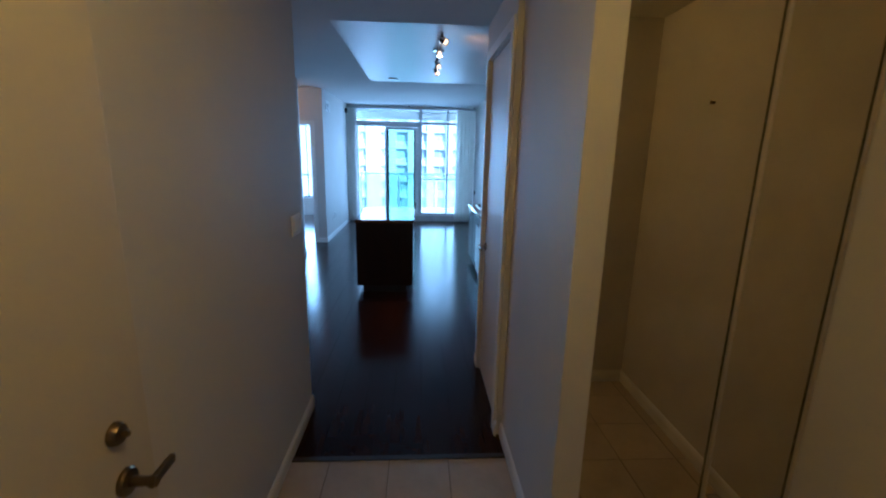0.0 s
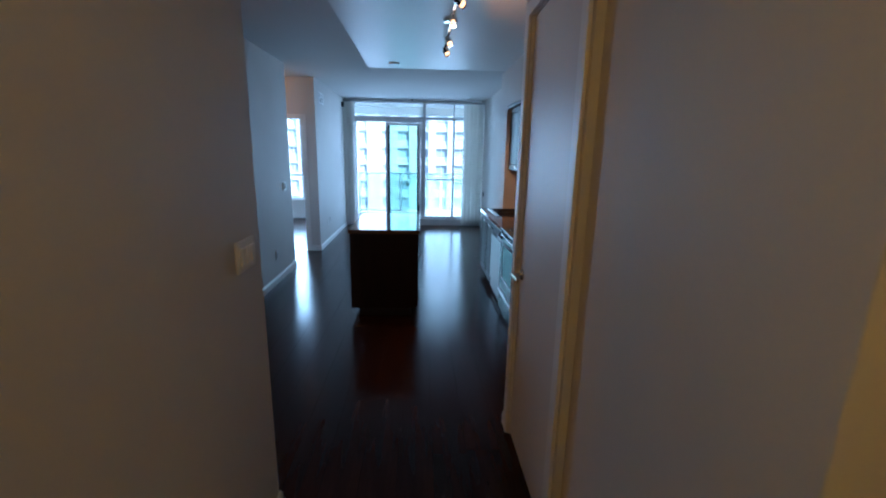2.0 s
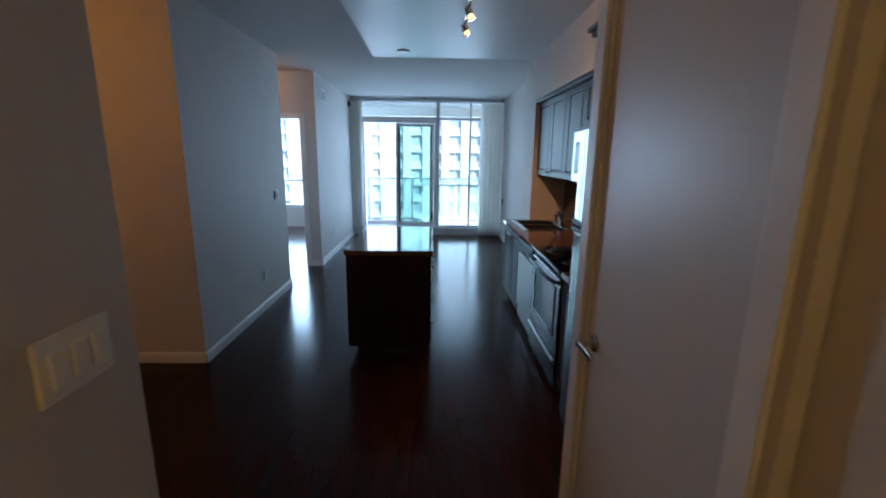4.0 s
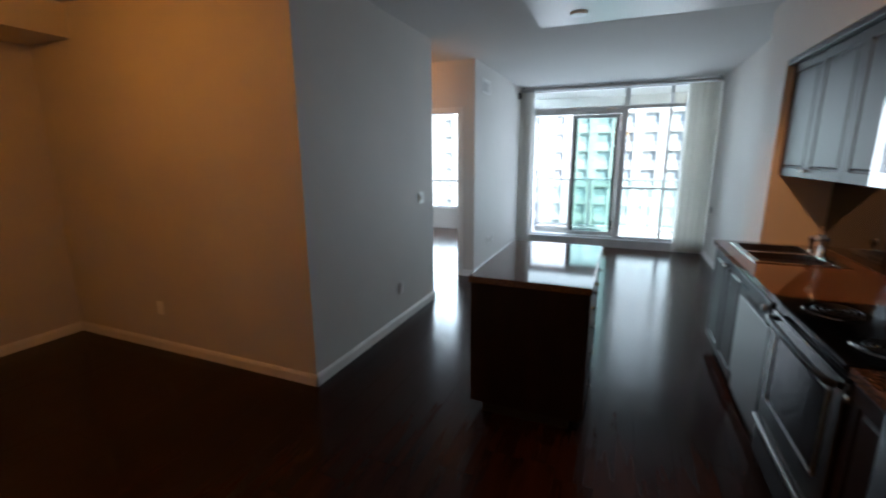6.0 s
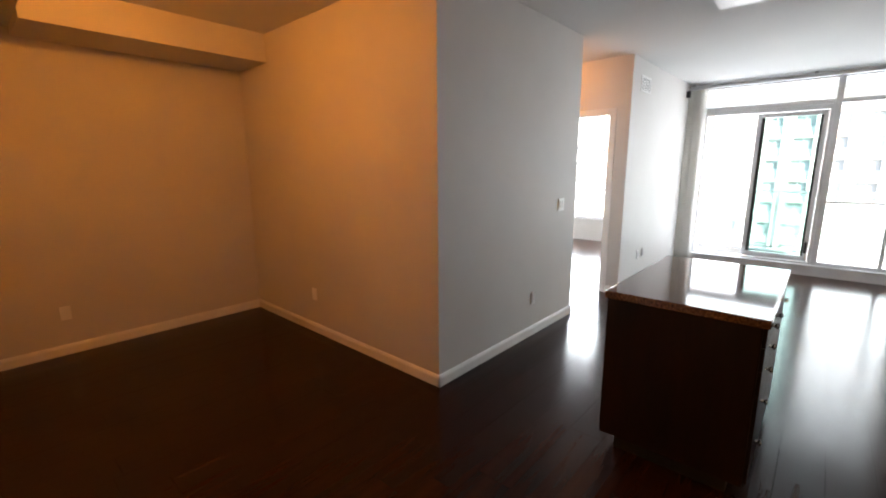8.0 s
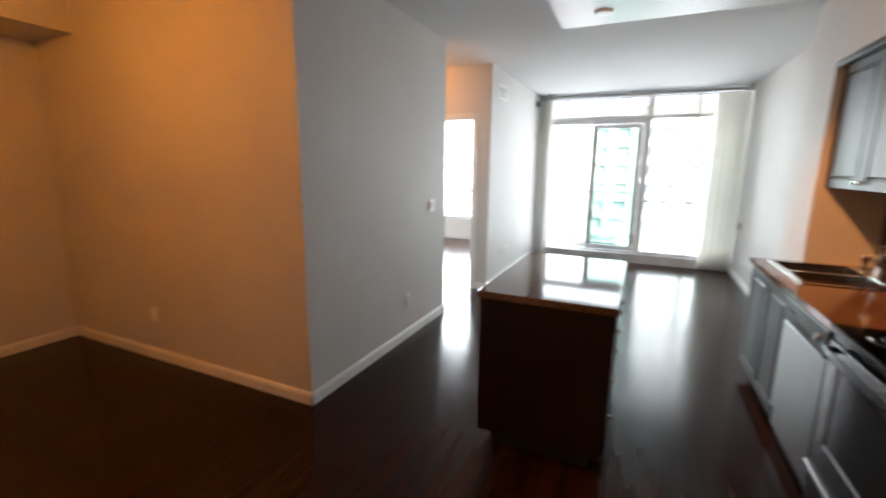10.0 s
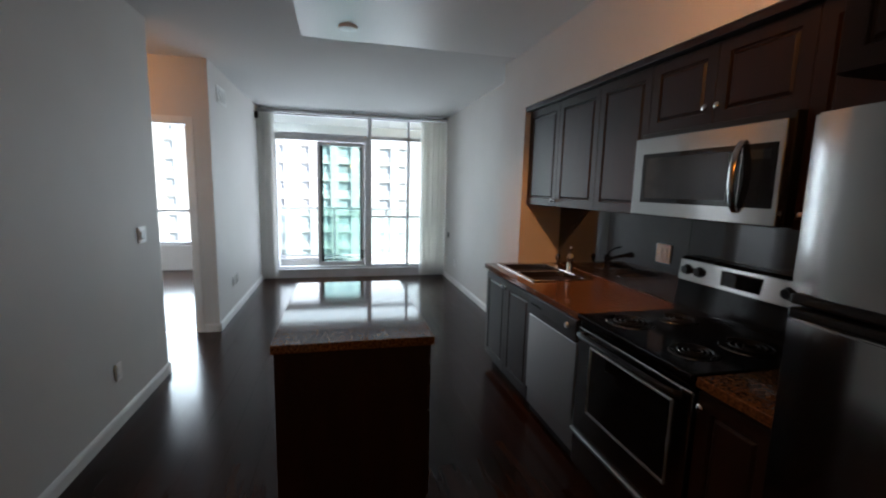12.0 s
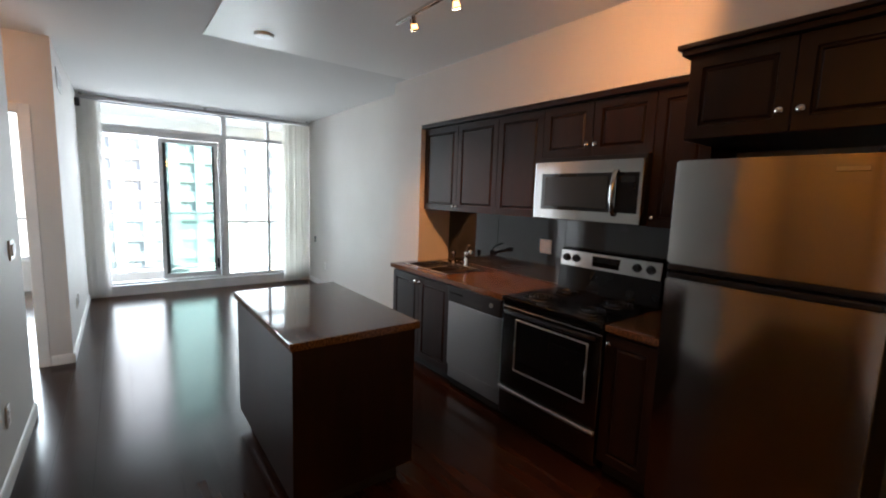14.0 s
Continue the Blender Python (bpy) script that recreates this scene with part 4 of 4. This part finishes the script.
def smoke_alarm():
    s = thing("smoke_alarm", "round white smoke alarm on the kitchen ceiling", "smoke alarm", 0.362, 8.72, HK)
    part("base", lathe(bmesh.new(), [(0.074, HK), (0.073, HK - 0.006), (0.069, HK - 0.008)], (0.362, 8.72, 0)), ALARM, s, smooth=True)
    part("cover", lathe(bmesh.new(), [(0.068, HK - 0.0085), (0.067, HK - 0.013), (0.060, HK - 0.0165), (0.03, HK - 0.0185), (0.003, HK - 0.019)], (0.362, 8.72, 0)), ALARM, s)


smoke_alarm()


def track_light():
    z = HK
    t = thing("track_light", "chrome ceiling track light with four lit spot heads", "track light", 0.955, 6.9, z)
    part("canopy", lathe(bmesh.new(), [(0.06, z), (0.06, z - 0.02), (0.05, z - 0.028), (0.003, z - 0.03)], (0.95, 6.78, 0)), CHROME, t, smooth=True)
    part("bar", boxes([(0.938, 0.962, 5.98, 7.74, z - 0.058, z - 0.034)], 0.005), CHROME, t)
    part("stem", cyl(bmesh.new(), (0.95, 6.78, z - 0.036), (0.95, 6.78, z - 0.028), 0.012), CHROME, t)
    heads = ((6.08, (1.95, 6.75, 2.30), 9.5, 95), (6.48, (0.95, 6.15, 0.0), 20.0, 50), (7.12, (1.92, 7.70, 0.9), 26.0, 54), (7.54, (2.02, 8.55, 1.05), 24.0, 54))
    for y, aim, power, cone in heads:
        o = Vector((0.95, y, z - 0.075))
        d = (Vector(aim) - o).normalized()
        side = d.cross(Vector((0, 1, 0))).normalized()
        part("swivel", cyl(bmesh.new(), (0.95, y, z - 0.058), o, 0.007), CHROME, t)
        hd = part("spot_head", cyl(bmesh.new(), o - d * 0.03, o + d * 0.022, 0.022, 0.024), CHROME, t, "chrome lamp socket", smooth=True)
        for k in (-1, 1):
            part("post", cyl(bmesh.new(), o + side * 0.027 * k - d * 0.005, o + side * 0.027 * k + d * 0.062, 0.003, seg=8), CHROME, hd)
        part("collar", lathe_along(o + d * 0.052, d, [(0.024, 0.0), (0.031, 0.0), (0.031, 0.010), (0.024, 0.010)]), CHROME, hd, smooth=True)
        part("bulb", lathe_along(o + d * 0.022, d, [(0.010, 0.0), (0.018, 0.012), (0.0235, 0.032), (0.0235, 0.040)]), LAMPBODY, hd, "warm glowing halogen reflector", smooth=True)
        part("lens", cyl(bmesh.new(), o + d * 0.0625, o + d * 0.066, 0.0235), LAMPGLOW, hd, "glowing halogen lens")
        s = new("spot_light", bpy.data.lights.new("spot_light", "SPOT"))
        s.data.energy, s.data.color, s.data.spot_size, s.data.spot_blend, s.data.shadow_soft_size = power, WARM, radians(cone), 0.9, 0.02
        s.matrix_world = look(o + d * 0.07, o + d)


track_light()


def dome(name, x, y, z, label):
    t = thing(name, label, "ceiling light", x, y, z)
    part("base", lathe(bmesh.new(), [(0.15, z), (0.15, z - 0.02), (0.14, z - 0.022)], (x, y, 0)), NICKEL, t, smooth=True)
    part("shade", lathe(bmesh.new(), [(0.135, z - 0.022), (0.125, z - 0.05), (0.085, z - 0.075), (0.03, z - 0.088), (0.003, z - 0.09)], (x, y, 0)), DOMEGLOW, t, smooth=True)


dome("ceiling_light", -1.8, 9.52, H, "frosted dome light on the bedroom lobby ceiling")
dome("ceiling_light", 0.82, 2.3, HH, "frosted dome light on the entry ceiling")
dome("ceiling_light", -2.0, 5.5, H, "frosted dome light on the den ceiling")


# ---- balcony and outside ----
def balcony():
    structure("balcony_floor", [(BED_X, 4.6, 12.90, 14.66, -0.36, -0.16)], CONCRETE, "grey concrete balcony slab", "balcony")
    structure("balcony_ceiling", [(BED_X - 0.12, 4.7, 13.0, 14.60, 2.80, 3.0), (BED_X - 0.12, 4.7, 14.60, 14.75, 2.60, 3.0)], SOFFIT, "white painted underside of the balcony above", "balcony")
    r = thing("balcony_railing", "glass balcony railing with grey metal posts", "railing", 1.6, 14.6, 0.02)
    part("top_rail", boxes([(BED_X, 4.6, 14.57, 14.63, 1.07, 1.11)], 0.006), ALU, r)
    part("bottom_rail", boxes([(BED_X, 4.6, 14.58, 14.62, 0.06, 0.10)], 0.004), ALU, r)
    xs = [-0.93 + 1.1 * k for k in range(6)]
    for x in xs:
        part("post", boxes([(x - 0.025, x + 0.025, 14.58, 14.62, 0.02, 1.07)], 0.004), ALU, r)
    for a, b in zip(xs, xs[1:]):
        p = part("panel", boxes([(a + 0.03, b - 0.03, 14.595, 14.605, 0.10, 1.07)]), RAILGLASS, r)
        p.visible_shadow = False
    k = structure("balcony_kerb", [(BED_X, 4.6, 14.50, 14.66, -0.16, 0.02)], CONCRETE, "grey concrete kerb at the balcony edge", "kerb")


balcony()


def tower():
    """The residential tower across the street: precast bands, piers and window bays."""
    Y, F, Z0 = 82.0, 2.95, -30.0
    t = thing("apartment_tower", "pale precast apartment tower across the street", "building", -4, Y, Z0)
    x0, x1, top = -58.0, 46.0, 34.0
    part("wall", boxes([(x0, x1, Y + 0.6, Y + 12, Z0, top)]), FACADE, t)
    z = Z0
    while z < top:
        part("spandrel", boxes([(x0, x1, Y + 0.25, Y + 0.6, z, z + 0.72), (x0, x1, Y + 0.05, Y + 0.6, z - 0.22, z)]), FACADE, t)
        z += F
    bays = []
    x = x0
    while x < x1:
        # a glazed stretch in the middle, punched windows to the sides
        pier, w = (1.3, 2.15) if -8.0 < x < 11.0 else (2.6, 1.5)
        part("pier", boxes([(x, x + pier, Y, Y + 0.6, Z0, top)]), FACADE, t)
        x += pier
        bays.append((x, w))
        x += w
    part("roof", boxes([(x0 - 0.3, x1 + 0.3, Y - 0.2, Y + 12, top, top + 1.0)]), FACADE, t)
    meshes = {}
    rest = bmesh.new()
    z = Z0
    while z < top - 1:
        for bx, w in bays:
            if -8 < z < 16 and -36 < bx < 26:
                if w not in meshes:
                    me = bpy.data.meshes.new("window")
                    bm = boxes([(0, w, 0.50, 0.56, 0.7, F - 0.2)])
                    bm.to_mesh(me)
                    bm.free()
                    me.materials.append(TOWERGLASS)
                    fr = bpy.data.meshes.new("mullion")
                    n = max(2, round(w / 1.0))
                    hi = F - 0.2 if w > 2 else F - 0.45
                    lo = 1.15 if w > 2 else 1.35
                    rows = [(w * i / n - 0.04, w * i / n + 0.04, 0.40, 0.50, 0.7, F - 0.2) for i in range(n + 1)]
                    # pale infill panel under the glass, and a sill
                    bm = boxes(rows + ([] if w > 2 else [(0.04, w - 0.04, 0.44, 0.498, hi, F - 0.2)]) + [(0.04, w - 0.04, 0.44, 0.498, 0.7, lo), (-0.05, w + 0.05, 0.34, 0.5, lo, lo + 0.09)])
                    bm.to_mesh(fr)
                    bm.free()
                    fr.materials.append(ALU)
                    meshes[w] = (me, fr)
                win = new("window", meshes[w][0])
                win.parent = t
                win.matrix_parent_inverse = t.matrix_world.inverted()
                win.location = (bx, Y, z)
                m = new("mullion", meshes[w][1])
                m.parent = win
            else:
                box(rest, bx, bx + w, Y + 0.50, Y + 0.56, z + 1.15, z + F - 0.2)
        z += F
    tagged(part("window_rows", rest, TOWERGLASS, t), kind="stuff")
    structure("ground", [(-900, 900, 20, 2500, -31, -30)], GROUND, "distant street level between the towers", "ground")


tower()

# ---- floor pieces ----
FLOOR_1 = tagged(new("floor"), "dark espresso laminate plank floor", "floor", kind="structure")
TILE_1 = tagged(new("floor_entry"), "beige ceramic tile floor of the entry", "floor", kind="structure")


def chamfered(w, l, h, c, mat, name):
    bm = bmesh.new()
    lo = [bm.verts.new(p) for p in ((0, 0, -h), (w, 0, -h), (w, l, -h), (0, l, -h))]
    mid = [bm.verts.new(p) for p in ((0, 0, -c), (w, 0, -c), (w, l, -c), (0, l, -c))]
    hi = [bm.verts.new(p) for p in ((c, c, 0), (w - c, c, 0), (w - c, l - c, 0), (c, l - c, 0))]
    for a, b in ((lo, mid), (mid, hi)):
        for k in range(4):
            bm.faces.new((a[k], a[(k + 1) % 4], b[(k + 1) % 4], b[k]))
    bm.faces.new(hi)
    me = bpy.data.meshes.new(name)
    bm.to_mesh(me)
    bm.free()
    me.materials.append(mat)
    return me


def planks():
    w, l = 0.193, 1.215
    me = chamfered(w - 0.0006, l - 0.0006, 0.012, 0.0007, FLOOR, "plank")
    rng = random.Random(4)
    x = -4.62
    while x < BACK_X:
        y = TH_Y + 0.02 - rng.random() * l
        while y < BY:
            a, b = max(y, TH_Y + 0.02), min(y + l, BY if x < BED_X else 13.0)
            inside = (b - a > 0.05) and not (x < DEN_X - w and b < NOOK_Y) and not (x < -3.4 and a > DEN_Y and b < NOOK_Y)
            if inside:
                ob = new("plank", me)
                ob.parent = FLOOR_1
                ob.location = (x, a, 0)
                ob.scale = (1, (b - a) / l, 1)
                ob.rotation_euler = (rng.uniform(-0.0006, 0.0006), rng.uniform(-0.0025, 0.0025), 0)
            y += l
        x += w


planks()


def tiles():
    s = 0.332
    me = chamfered(s - 0.005, s - 0.005, 0.012, 0.002, TILE, "tile")
    for i in range(8):
        for j in range(8):
            x, y = 0.272 - s + s * i, TH_Y - s * (j + 1)
            if x < VEST_X and y > 1.4:
                ob = new("tile", me)
                ob.parent = TILE_1
                ob.location = (x, y, 0)
    structure("floor_grout", [(-0.8, 2.48, 0.2, TH_Y, -0.10, -0.003)], GROUT, "grey grout bed under the entry tiles", "floor")
    structure("trim_threshold", [(HALL_L, 1.272, TH_Y - 0.012, TH_Y + 0.022, -0.002, 0.007)], material("threshold_strip", (0.03, 0.02, 0.015), 0.35, scale=8), "dark threshold strip between tile and laminate", "trim")


tiles()
